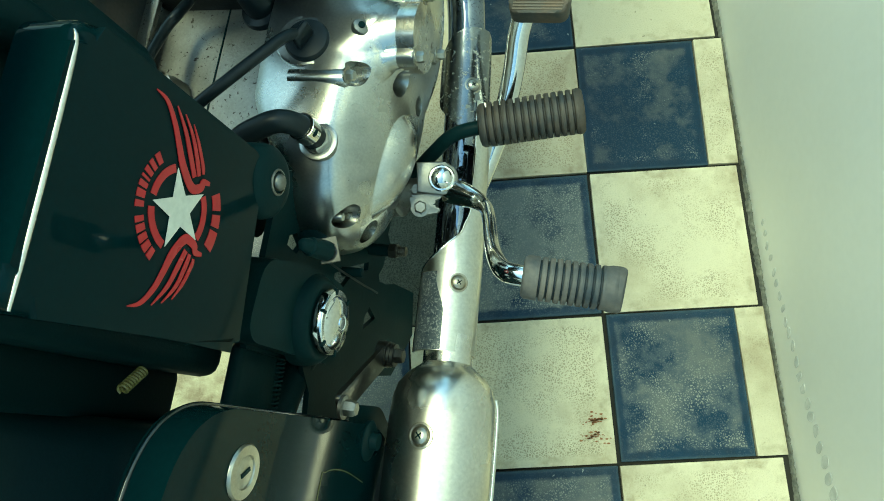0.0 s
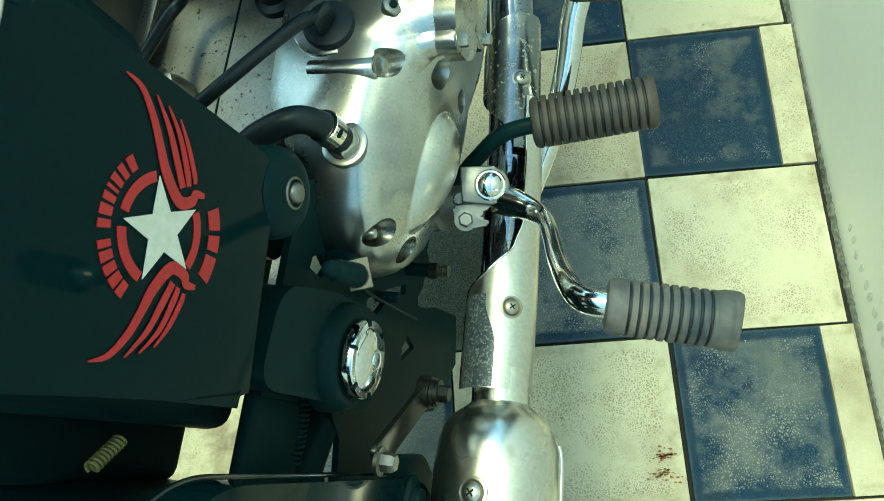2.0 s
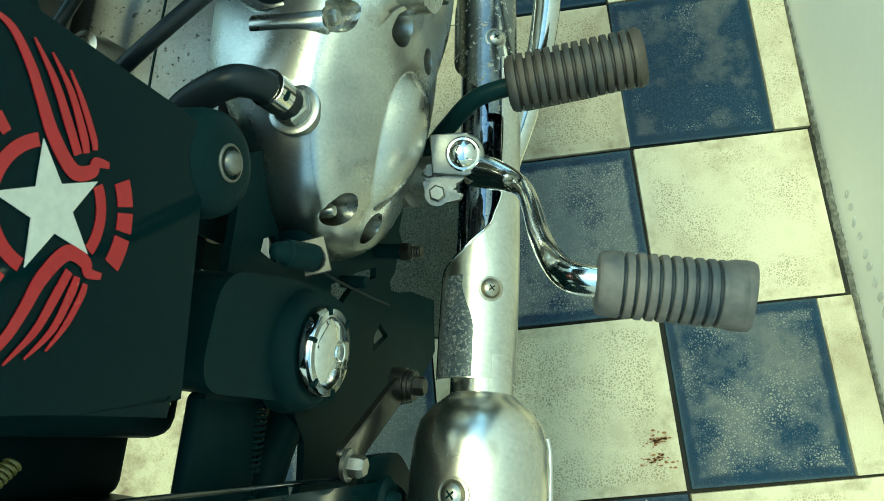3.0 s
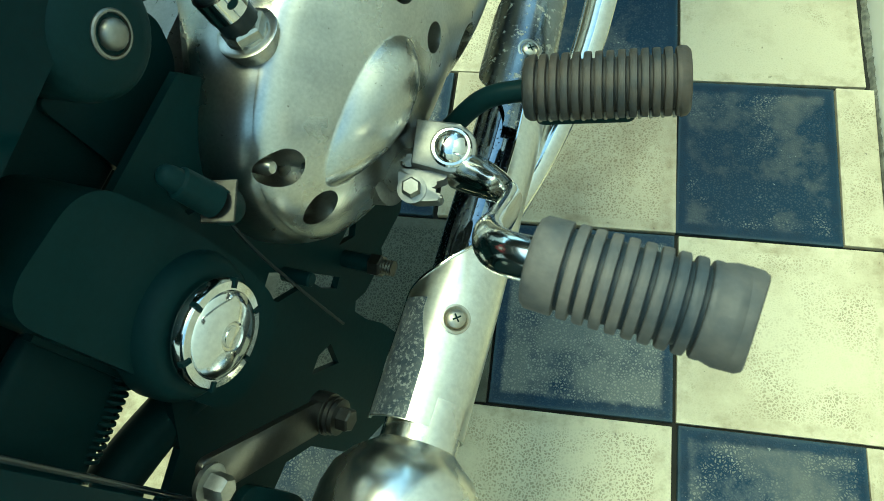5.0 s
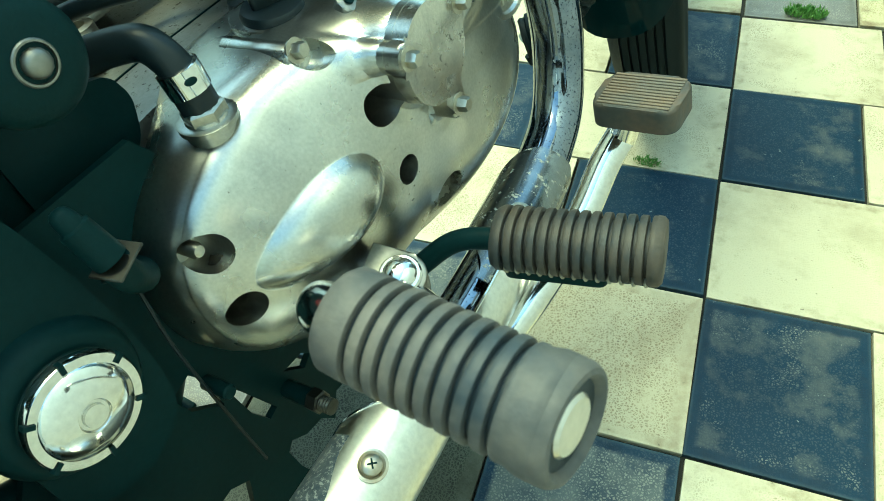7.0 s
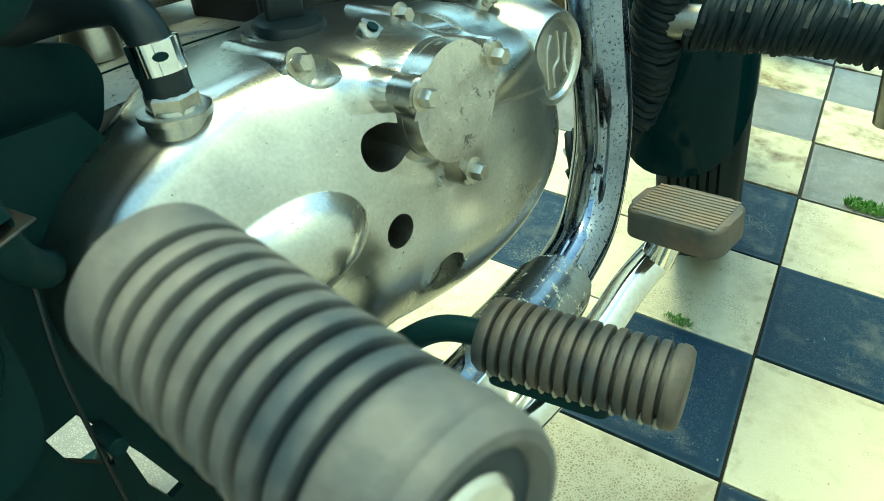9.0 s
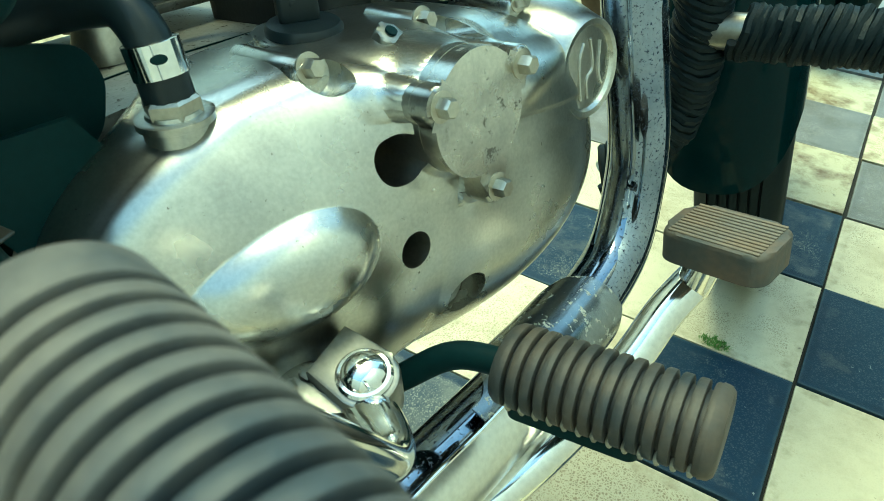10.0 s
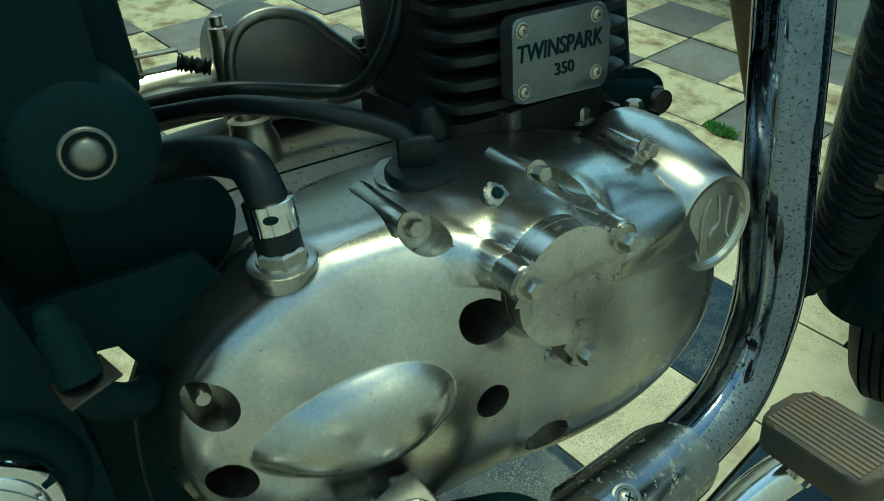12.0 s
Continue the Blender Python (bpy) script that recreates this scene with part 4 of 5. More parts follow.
ARM = [(0.194, -0.004, 0.350), (0.211, -0.009, 0.352), (0.226, -0.016, 0.356), (0.236, -0.026, 0.367), (0.246, -0.044, 0.394), (0.261, -0.075, 0.441), (0.275, -0.098, 0.481), (0.2855, -0.1085, 0.4965), (0.301, -0.1113, 0.5000)]
bm = bmesh.new()
tube(bm, ARM, lambda t: 0.0118 - 0.0049 * smoothstep(0.04, 0.36, t), 24, 10, 0.85)
part("kick_arm", bm, CHROME, kick, "bent chrome kick starter arm")
PIN = Vector((0.30, -0.22, 0.93)).normalized()
E1 = (Vector((1, 0.12, 0)) - PIN * PIN.dot(Vector((1, 0.12, 0)))).normalized()
E2 = PIN.cross(E1)
CLAMP = Matrix((E1, E2, PIN)).transposed().to_4x4()
CLAMP.translation = Vector((0.1917, 0.0012, 0.3640)) - PIN * 0.021
bm = bmesh.new()
plan = [(-0.0215, 0.0150), (0.0, 0.0150)] + [(0.0145 * math.sin(radians(a)), 0.0145 * math.cos(radians(a))) for a in range(15, 181, 15)] + [(-0.0215, -0.0110)]
slab(bm, plan, CLAMP, 0.021, 0.0018, 2)
part("kick_clamp", bm, DULL, kick, "chrome clamp block")
bm = bmesh.new()
lathe(bm, CLAMP @ Vector((0, 0, 0.019)), PIN, [(0, 0.0118), (0.0030, 0.0118), (0.0042, 0.0108), (0.0044, 0.0094), (0.0068, 0.0082), (0.0085, 0.0055), (0.0092, 0.0025), (0.0093, 0.0004)], 44)
part("pivot_pin", bm, CHROME, kick, "domed chrome pivot pin")
bm = bmesh.new()
slab(bm, round_outline([(-0.0285, -0.0048), (-0.0190, -0.0030), (-0.0190, -0.0115), (-0.0285, -0.0115)], 0.003), CLAMP @ pose(0, 0, 0.001), 0.0125, 0.002, 2)
part("clamp_ear", bm, DULL, kick)
bm = bmesh.new()
jaw = round_outline([(-0.0290, -0.0132), (0.0010, -0.0122), (-0.0015, -0.0165), (-0.0085, -0.0195), (-0.0082, -0.0245), (-0.0015, -0.0255), (-0.0030, -0.0290), (-0.0195, -0.0315), (-0.0275, -0.0265)], [0.002, 0.001, 0.002, 0.003, 0.002, 0.002, 0.003, 0.006, 0.005])
slab(bm, jaw, CLAMP @ pose(0, 0, -0.001), 0.0150, 0.0016, 2)
part("pinch_lug", bm, DULL, kick)
bolt(kick, CLAMP @ Vector((-0.0198, -0.0243, 0.0136)), PIN, 0.0058, 0.0062, DULL, name="pinch_bolt")
bm = bmesh.new()
rod(bm, (0.06, -0.012, 0.335), (0.176, -0.006, 0.346), 0.0135, edge=0.002)
lathe(bm, (0.140, -0.008, 0.3425), (1, 0.05, 0.1), [(0, 0.0215), (0.010, 0.0215), (0.0115, 0.0190), (0.0115, 0.0150)], 40)
part("kick_shaft", bm, CAST, kick)

# brake pedal
pedal = group_part("brake_pedal", "chrome brake pedal with worn brown rubber pad")
bm = bmesh.new()
pad_m = Matrix.Translation((0.2575, 0.184, 0.3465)) @ pose(0, 0, 0, 0, 0, -2)
slab(bm, round_outline([(-0.0275, -0.0195), (0.0275, -0.0195), (0.0275, 0.019), (-0.0275, 0.019)], 0.011), pad_m, 0.0165, 0.0028, 3)
pad = part("pedal_pad", bm, PAD, pedal, "worn brown rubber brake pedal pad")
for i in range(11):
    bm = bmesh.new()
    y = -0.0155 + 0.031 * i / 10
    block(bm, pad_m @ Vector((0, y, 0.0167)), (0.046, 0.0021, 0.0010), pose(0, 0, 0, 0, 0, -2), bevel=0.0003, seg=1)
    part("pad_rib", bm, PADTOP, pad)
bm = bmesh.new()
tube(bm, [(0.2375, 0.200, 0.3190), (0.2304, 0.178, 0.3055), (0.2261, 0.150, 0.2885), (0.2196, 0.120, 0.2719), (0.2107, 0.090, 0.2565), (0.1995, 0.060, 0.2423), (0.1860, 0.030, 0.2293), (0.1760, 0.012, 0.2230)], 0.0108, 28)
part("pedal_arm", bm, CHROME, pedal, "chrome brake pedal arm")
bm = bmesh.new()
rod(bm, (0.2365, 0.196, 0.314), (0.2480, 0.194, 0.349), 0.0102, edge=0.001)
part("pedal_stalk", bm, CHROME, pedal)

# side panel with its decal
panel = part("side_panel", slab(bmesh.new(), round_outline([(-0.0575, 0.553), (-0.068, 0.544), (-0.1825, 0.530), (-0.1835, 0.60), (-0.1900, 0.708), (-0.0565, 0.711)], [0.008, 0.012, 0.008, 0.02, 0.02, 0.016]), side_plane(0.098, tip=0.0), 0.0315, 0.009, 4), GLOSS, bike, "gloss black side panel with red wing and white star decal")
# bright thread stands in for the sky's highlight on the panel's top edge
bm = bmesh.new()
tube(bm, [(0.1276, -0.188, 0.7012), (0.1290, -0.163, 0.7032), (0.1290, -0.117, 0.7050), (0.1290, -0.075, 0.7072), (0.1272, -0.066, 0.7085)], lambda t: 0.0006 + 0.0009 * math.sin(math.pi * min(1.0, t * 0.9 + 0.08)), 12)
part("panel_glint", bm, SATIN, panel, "thin bright line for the highlight on the panel's edge")
DEC = side_plane(0.1297, -0.1169, 0.6171) @ pose(0, 0, 0, 0, 0, 5.5)


def decal(name, outline, material, lift=0.0002):
    return part(name, slab(bmesh.new(), outline, DEC @ pose(0, 0, lift - 0.0002), 0.0004), material, panel, smooth=False)


decal("star", [(r * math.cos(radians(90 + 36 * k)), r * math.sin(radians(90 + 36 * k))) for k in range(10) for r in ((0.0222 if k % 2 == 0 else 0.0088),)], WHITE, 0.0006)


def arc_outline(r0, r1, a0, a1, n=20):
    return [(r1 * math.cos(radians(a0 + (a1 - a0) * k / n)), r1 * math.sin(radians(a0 + (a1 - a0) * k / n))) for k in range(n + 1)] + [(r0 * math.cos(radians(a1 - (a1 - a0) * k / n)), r0 * math.sin(radians(a1 - (a1 - a0) * k / n))) for k in range(n + 1)]


for a0, a1 in ((22, 82), (98, 158), (238, 302)):
    decal("ring_arc", arc_outline(0.0198, 0.0243, a0, a1), RED)
# two words and three large letters of the emblem, as plain strokes
for a, half in ((148, 3.6), (138.5, 3.9), (129, 3.6), (119.5, 3.6), (111, 2.8), (97, 3.0), (87.5, 3.7), (78.5, 2.8), (71.5, 1.3), (64.5, 2.8), (56, 2.8), (46, 3.6)):
    decal("brand_bar", arc_outline(0.0277, 0.0340, a - half, a + half, 4), RED)
for a0, a1 in ((243, 262), (266, 278), (282, 298)):
    decal("brand_bar", arc_outline(0.0302, 0.0378, a0, a1, 6), RED)


def ribbon(points, widths):
    """A tapering stroke through points of the decal."""
    way = smooth_path([(x, y, 0) for x, y in points], 8)
    left, right, n = [], [], len(way)
    for i, p in enumerate(way):
        t = (way[min(i + 1, n - 1)] - way[max(i - 1, 0)]).normalized()
        f = i / (n - 1) * (len(widths) - 1)
        k = min(int(f), len(widths) - 2)
        w = widths[k] + (widths[k + 1] - widths[k]) * (f - k)
        left.append((p.x - t.y * w / 2, p.y + t.x * w / 2))
        right.append((p.x + t.y * w / 2, p.y - t.x * w / 2))
    return left + right[::-1]


FEATHERS = [
    ([(0.0540, 0.0330), (0.0515, 0.0240), (0.0433, 0.0160), (0.0342, 0.0100), (0.0232, 0.0030), (0.0140, -0.0070), (0.0160, -0.0150), (0.0195, -0.0165), (0.0200, -0.0225)], [0.0006, 0.0026, 0.0036, 0.0042, 0.0052, 0.0056, 0.0048, 0.0040, 0.0022]),
    ([(0.0518, 0.0158), (0.0413, 0.0060), (0.0305, -0.0012), (0.0200, -0.0078)], [0.0006, 0.0028, 0.0036, 0.0034]),
    ([(0.0499, 0.0085), (0.0400, -0.0010), (0.0271, -0.0088), (0.0215, -0.0112)], [0.0006, 0.0026, 0.0034, 0.0026]),
    ([(0.0471, 0.0007), (0.0380, -0.0065), (0.0275, -0.0132), (0.0235, -0.0146)], [0.0006, 0.0024, 0.0028, 0.0020]),
]
for k, (pts, widths) in enumerate(FEATHERS):
    for name, line in (("feather", pts), ("feather", [(-x, y - 0.0065 * min(1.0, abs(x) / 0.04)) for x, y in pts])):
        decal(name, ribbon(line, widths), RED, 0.0004 + 0.00015 * k)

# black parts behind the engine
bm = bmesh.new()
block(bm, (0.028, -0.035, 0.648), (0.095, 0.058, 0.135), bevel=0.022, seg=4)
part("intake_boot", bm, PLASTIC, bike, "black intake boot")
bm = bmesh.new()
block(bm, (0.018, -0.052, 0.625), (0.135, 0.026, 0.190), bevel=0.010, seg=3)
part("frame_cover", bm, PLASTIC, bike, "black plastic frame cover")
bm = bmesh.new()
block(bm, (-0.03, -0.125, 0.585), (0.20, 0.145, 0.28), bevel=0.012, seg=3)
part("air_box", bm, PLASTIC, bike, "black plastic air box")
bm = bmesh.new()
lathe(bm, (0.060, -0.069, 0.532), (1, 0, 0), [(0, 0.0235), (0.030, 0.0235), (0.034, 0.0255), (0.062, 0.0255), (0.068, 0.024), (0.072, 0.020), (0.074, 0.014)], 44)
grommet = part("rubber_mount", bm, PLASTIC, bike, "round black rubber mount with steel bolt")
bm = bmesh.new()
lathe(bm, (0.1330, -0.069, 0.532), (1, 0, 0), [(0, 0.0090), (0.0016, 0.0090), (0.0022, 0.0085), (0.0022, 0.0077), (0.0006, 0.0073), (0.0006, 0.0056)], 32)
lathe(bm, (0.1330, -0.069, 0.532), (1, 0, 0), [(0, 0.0058), (0.0030, 0.0058), (0.0046, 0.0048), (0.0056, 0.0030), (0.0058, 0.0006)], 12)
part("mount_bolt", bm, DULL, grommet)
bm = bmesh.new()
tube(bm, [(0.056, -0.095, 0.494), (0.064, -0.052, 0.500), (0.078, -0.029, 0.5040), (0.095, -0.0185, 0.5060), (0.1085, -0.0130, 0.5050), (0.1172, -0.0112, 0.4965), (0.1200, -0.0110, 0.486), (0.1208, -0.0105, 0.471)], lambda t: 0.0086 + 0.0011 * smoothstep(0.72, 0.88, t), 24)
hose = part("breather_hose", bm, HOSE, bike, "black rubber breather hose")
bm = bmesh.new()
lathe(bm, (0.1205, -0.0107, 0.4805), (-0.06, -0.03, 1), [(0, 0.0104), (0.0125, 0.0106), (0.0128, 0.0098)], 36)
part("hose_clip", bm, CHROME, hose, "bright steel hose clip")
bm = bmesh.new()
lathe(bm, (0.1286, -0.0138, 0.4880), (1, -0.32, 0.05), [(0, 0.0019), (0.0018, 0.0018), (0.0020, 0.0012)], 20, (0, 0, 1), 1.7)
part("clip_slot", bm, BLACK, hose)
bm = bmesh.new()
lathe(bm, (0.1200, -0.0105, 0.4535), (0.10, -0.02, 1), [(0, 0.0135), (0.0085, 0.0130), (0.0095, 0.0152), (0.0122, 0.0152), (0.0126, 0.0140), (0.0126, 0.0110), (0.014, 0.0105)], 36)
part("hose_flange", bm, ALLOY, engine)
bm = bmesh.new()
lathe(bm, (0.1213, -0.0105, 0.4655), (0.06, -0.02, 1), [(0, 0.0112), (0.006, 0.0112), (0.0072, 0.0098)], 6)
part("hose_nut", bm, STEEL, engine)
# swing arm pivot with its chrome cap
pivot = group_part("pivot_plate", "black frame plate with round chrome cap")
bm = bmesh.new()
slab(bm, round_outline([(-0.171, 0.505), (-0.112, 0.500), (-0.102, 0.440), (-0.100, 0.385), (-0.106, 0.350), (-0.140, 0.338), (-0.171, 0.355)], [0.02, 0.02, 0.03, 0.03, 0.026, 0.03, 0.03], 14), side_plane(0.060), 0.058, 0.016, 10)
part("plate_body", bm, BLACK, pivot)
bm = bmesh.new()
lathe(bm, (0.108, -0.1403, 0.4090), (1, 0, 0), [(0, 0.0375), (0.010, 0.0370), (0.015, 0.0350), (0.018, 0.0325), (0.0195, 0.0300), (0.0195, 0.0265)], 64)
part("cap_ring", bm, BLACK, pivot)
bm = bmesh.new()
lathe(bm, (0.130, -0.1403, 0.4090), (1, 0, 0), [(0, 0.0265), (0.0055, 0.0265), (0.0070, 0.0255), (0.0072, 0.0215), (0.0085, 0.0205), (0.0110, 0.015), (0.0122, 0.0075), (0.0112, 0.0068), (0.0112, 0.0055), (0.0126, 0.005), (0.0128, 0.001)], 56)
pivot_cap = part("pivot_cap", bm, CHROME, pivot, "round chrome pivot cap")
for k in range(6):
    a = radians(60 * k + 20)
    bm = bmesh.new()
    block(bm, (0.1362, -0.1403 + 0.0248 * math.cos(a), 0.4090 + 0.0248 * math.sin(a)), (0.0035, 0.005, 0.0022), pose(0, 0, 0, math.degrees(a), 0, 0))
    part("cap_notch", bm, BLACK, pivot_cap)
bm = bmesh.new()
lathe(bm, (0.1335, -0.0975, 0.4850), (0.27, 0.10, -0.96), [(0, 0.001), (0.0005, 0.0028), (0.002, 0.0044), (0.005, 0.0052), (0.009, 0.0056), (0.010, 0.0070), (0.027, 0.0076), (0.029, 0.0076)], 30)
can = part("switch_can", bm, PLASTIC, bike, "small black switch canister with a steel rim")
bm = bmesh.new()
block(bm, (0.1423, -0.0935, 0.4560), (0.0150, 0.0200, 0.0014), pose(0, 0, 0, 8, 14, 20), bevel=0.0005, seg=1)
part("rim", bm, OILY, can)
bm = bmesh.new()
tube(bm, [(0.1418, -0.0948, 0.4560), (0.136, -0.091, 0.442), (0.118, -0.080, 0.425), (0.095, -0.070, 0.415)], 0.0075, 16)
part("boot", bm, PLASTIC, can)
bm = bmesh.new()
rod(bm, (0.085, -0.045, 0.274), (0.122, -0.045, 0.274), 0.0062, edge=0.001)
stud = part("frame_stud", bm, BLACK, bike)
bm = bmesh.new()
lathe(bm, (0.121, -0.045, 0.274), (1, 0, 0), [(0, 0.0080), (0.0075, 0.0080), (0.0085, 0.0068)], 6)
part("stud_nut", bm, OILY, stud)
bm = bmesh.new()
lathe(bm, (0.128, -0.045, 0.274), (1, 0, 0), [q for k in range(5) for q in ((0.0022 * k, 0.0046), (0.0022 * k + 0.0011, 0.0054))] + [(0.0112, 0.001)], 20)
part("stud_thread", bm, OILY, stud)


def pierced(outline, holes, x, depth):
    """An upright plate with openings, facing the bike's right."""
    bm = bmesh.new()
    edges = []
    for loop in [outline] + holes:
        vs = [bm.verts.new((x, y, z)) for y, z in loop]
        edges += [bm.edges.new((a, b)) for a, b in zip(vs, vs[1:] + vs[:1])]
    made = bmesh.ops.triangle_fill(bm, edges=edges, use_beauty=True)
    faces = [g for g in made["geom"] if isinstance(g, bmesh.types.BMFace)]
    grown = bmesh.ops.extrude_face_region(bm, geom=faces)
    bmesh.ops.translate(bm, vec=(depth, 0, 0), verts=[g for g in grown["geom"] if isinstance(g, bmesh.types.BMVert)])
    return bm


OPENINGS = [
    [(-0.103, 0.343), (-0.088, 0.346), (-0.082, 0.333), (-0.0825, 0.309), (-0.099, 0.326)],
    [(-0.077, 0.322), (-0.070, 0.305), (-0.058, 0.271), (-0.066, 0.269), (-0.073, 0.286)],
    [(-0.041, 0.287), (-0.024, 0.285), (-0.018, 0.278), (-0.027, 0.273), (-0.034, 0.280)],
    [(-0.091, 0.424), (-0.088, 0.441), (-0.080, 0.440), (-0.075, 0.429), (-0.082, 0.417)],
    [(-0.125, 0.257), (-0.112, 0.258), (-0.100, 0.249), (-0.108, 0.228)],
]
PLATE = [(-0.174, 0.470), (-0.174, 0.378), (-0.196, 0.354), (-0.260, 0.340), (-0.260, 0.252), (-0.184, 0.246), (-0.168, 0.222), (-0.160, 0.150), (-0.105, 0.095), (-0.056, 0.115), (-0.061, 0.185), (-0.068, 0.213), (-0.0695, 0.233), (-0.063, 0.238), (-0.052, 0.229), (-0.037, 0.226), (-0.028, 0.213), (-0.016, 0.231), (0.020, 0.224), (0.050, 0.240), (0.052, 0.290), (0.000, 0.400), (-0.040, 0.470)]
part("lower_plate", pierced(PLATE, OPENINGS, 0.094, 0.005), BLACK, bike, "black pierced frame plate", smooth=False)
bm = bmesh.new()
tube(bm, [(0.108, -0.082, 0.420), (0.112, -0.088, 0.380), (0.112, -0.0885, 0.335), (0.111, -0.088, 0.300), (0.110, -0.087, 0.262)], 0.0011, 8)
part("cable", bm, HOSE, bike)
bm = bmesh.new()
rod(bm, (0.100, -0.083, 0.334), (0.121, -0.083, 0.334), 0.0046, edge=0.001)
part("cable_stop", bm, BLACK, bike)
bm = bmesh.new()
tube(bm, [(0.088, -0.160, 0.350), (0.085, -0.184, 0.360), (0.085, -0.217, 0.374), (0.088, -0.30, 0.405), (0.09, -0.50, 0.40)], 0.0135, 18)
part("swing_arm", bm, BLACK, bike, "black swing arm tube")
# dark masses behind and below the panel
bm = bmesh.new()
block(bm, (-0.03, -0.375, 0.46), (0.20, 0.28, 0.13), bevel=0.02, seg=3)
part("inner_mudguard", bm, PLASTIC, bike, "black rear inner mudguard")
bm = bmesh.new()
block(bm, (0.090, -0.226, 0.4355), (0.012, 0.112, 0.065), bevel=0.005, seg=3)
part("frame_gusset", bm, BLACK, bike)
bm = bmesh.new()
block(bm, (-0.04, 0.12, 0.235), (0.13, 0.16, 0.10), bevel=0.03, seg=3)
part("sump", bm, FINS, engine)
bm = bmesh.new()
block(bm, (0.0, -0.28, 0.775), (0.22, 0.50, 0.075), bevel=0.03, seg=4)
part("seat", bm, PLASTIC, bike, "black seat")
bm = bmesh.new()
block(bm, (0.0, 0.22, 0.89), (0.21, 0.46, 0.15), bevel=0.05, seg=5)
part("fuel_tank", bm, GLOSS, bike, "gloss black fuel tank")
bm = bmesh.new()
block(bm, (-0.059, -0.214, 0.565), (0.142, 0.046, 0.31), bevel=0.01, seg=3)
part("battery", bm, PLASTIC, bike, "black battery box")
bm = bmesh.new()
slab(bm, round_outline([(-0.068, 0.250), (0.000, 0.250), (0.000, 0.420), (-0.068, 0.420)], 0.004), side_plane(-0.060), 0.006, 0.001)
part("frame_plate", bm, BLACK, bike)
# black sheet in place of the frame's shadow on the crankcase's rear
bm = bmesh.new()
slab(bm, round_outline([(-0.085, 0.502), (-0.048, 0.497), (-0.018, 0.489), (-0.013, 0.474), (-0.020, 0.455), (-0.058, 0.424), (-0.085, 0.440)], 0.006), side_plane(0.068), 0.005, 0.001)
part("shade_plate", bm, BLACK, bike)
bm = bmesh.new()
lathe(bm, (-0.115, 0.080, 0.362), (-1, 0, 0), [(0, 0.140), (0.045, 0.136), (0.068, 0.115), (0.078, 0.07), (0.080, 0.01)], 56, (0, 1, 0), 0.62)
part("primary_case", bm, ALLOY, engine, "alloy left engine case")
# unseen left-side parts, added so that they shade the floor below
bm = bmesh.new()
slab(bm, round_outline([(-0.053, 0.548), (-0.188, 0.530), (-0.203, 0.722), (-0.052, 0.722)], 0.015), side_plane(-0.1295), 0.06, 0.004)
part("side_panel", bm, GLOSS, bike, "gloss black left side panel")
bm = bmesh.new()
slab(bm, round_outline([(-0.240, 0.290), (-0.240, 0.615), (-0.42, 0.640), (-0.42, 0.285)], 0.06, 10), side_plane(-0.153), 0.041, 0.012, 4)
part("left_box", bm, LACQUER, bike, "gloss black left side box")
bm = bmesh.new()
slab(bm, round_outline([(-0.27, 0.27), (-0.27, 0.36), (-0.60, 0.36), (-0.60, 0.30)], 0.03), side_plane(-0.125), 0.03, 0.008, 3)
part("chain_case", bm, BLACK, bike, "black chain case")
# springs
def spring(p0, p1, r, wire, turns, material, label):
    p0, p1 = Vector(p0), Vector(p1)
    s, u, w = frame_of(p1 - p0)
    n = turns * 14
    pts = [p0.lerp(p1, k / n) + (s * math.cos(2 * math.pi * k / 14) + u * math.sin(2 * math.pi * k / 14)) * r for k in range(n + 1)]
    bm = bmesh.new()
    tube(bm, pts, wire, 7, 1)
    return part("coil_spring", bm, material, bike, label)


spring((0.112, -0.2130, 0.6045), (0.112, -0.2012, 0.5915), 0.0026, 0.0008, 9, GOLD, "small brassy coil spring")
spring((0.097, -0.172, 0.4120), (0.094, -0.214, 0.4060), 0.0040, 0.0010, 12, BLACK, "small black coil spring")

# tool box with a round lock
box = group_part("tool_box", "gloss black rounded tool box with round lock")
bm = bmesh.new()
slab(bm, round_outline([(-0.2145, 0.250), (-0.2145, 0.606), (-0.42, 0.622), (-0.42, 0.250)], [0.14, 0.055, 0.03, 0.03], 16), side_plane(0.127), 0.026, 0.022, 10)
part("box_body", bm, LACQUER, box)
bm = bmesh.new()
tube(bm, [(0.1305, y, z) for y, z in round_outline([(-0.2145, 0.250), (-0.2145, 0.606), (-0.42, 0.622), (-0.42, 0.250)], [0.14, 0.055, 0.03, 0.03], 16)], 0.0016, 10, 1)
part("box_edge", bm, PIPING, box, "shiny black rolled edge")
bm = bmesh.new()
lathe(bm, (0.1485, -0.2495, 0.537), (1, 0, 0), [(0, 0.0165), (0.005, 0.0165), (0.0065, 0.0155), (0.0068, 0.0100), (0.0058, 0.0096), (0.0062, 0.0085), (0.0064, 0.001)], 44)
lock = part("lock", bm, STEEL, box, "round steel lock")
bm = bmesh.new()
block(bm, (0.1549, -0.2495, 0.537), (0.0012, 0.0025, 0.009), pose(0, 0, 0, 30, 0, 0))
part("key_slot", bm, BLACK, lock)
bm = bmesh.new()
tube(bm, [(0.1531, -0.262, 0.335), (0.1531, -0.252, 0.38), (0.1531, -0.252, 0.415), (0.1531, -0.264, 0.423), (0.1531, -0.36, 0.423)], 0.0005, 8)
part("pin_stripe", bm, GOLD, box)

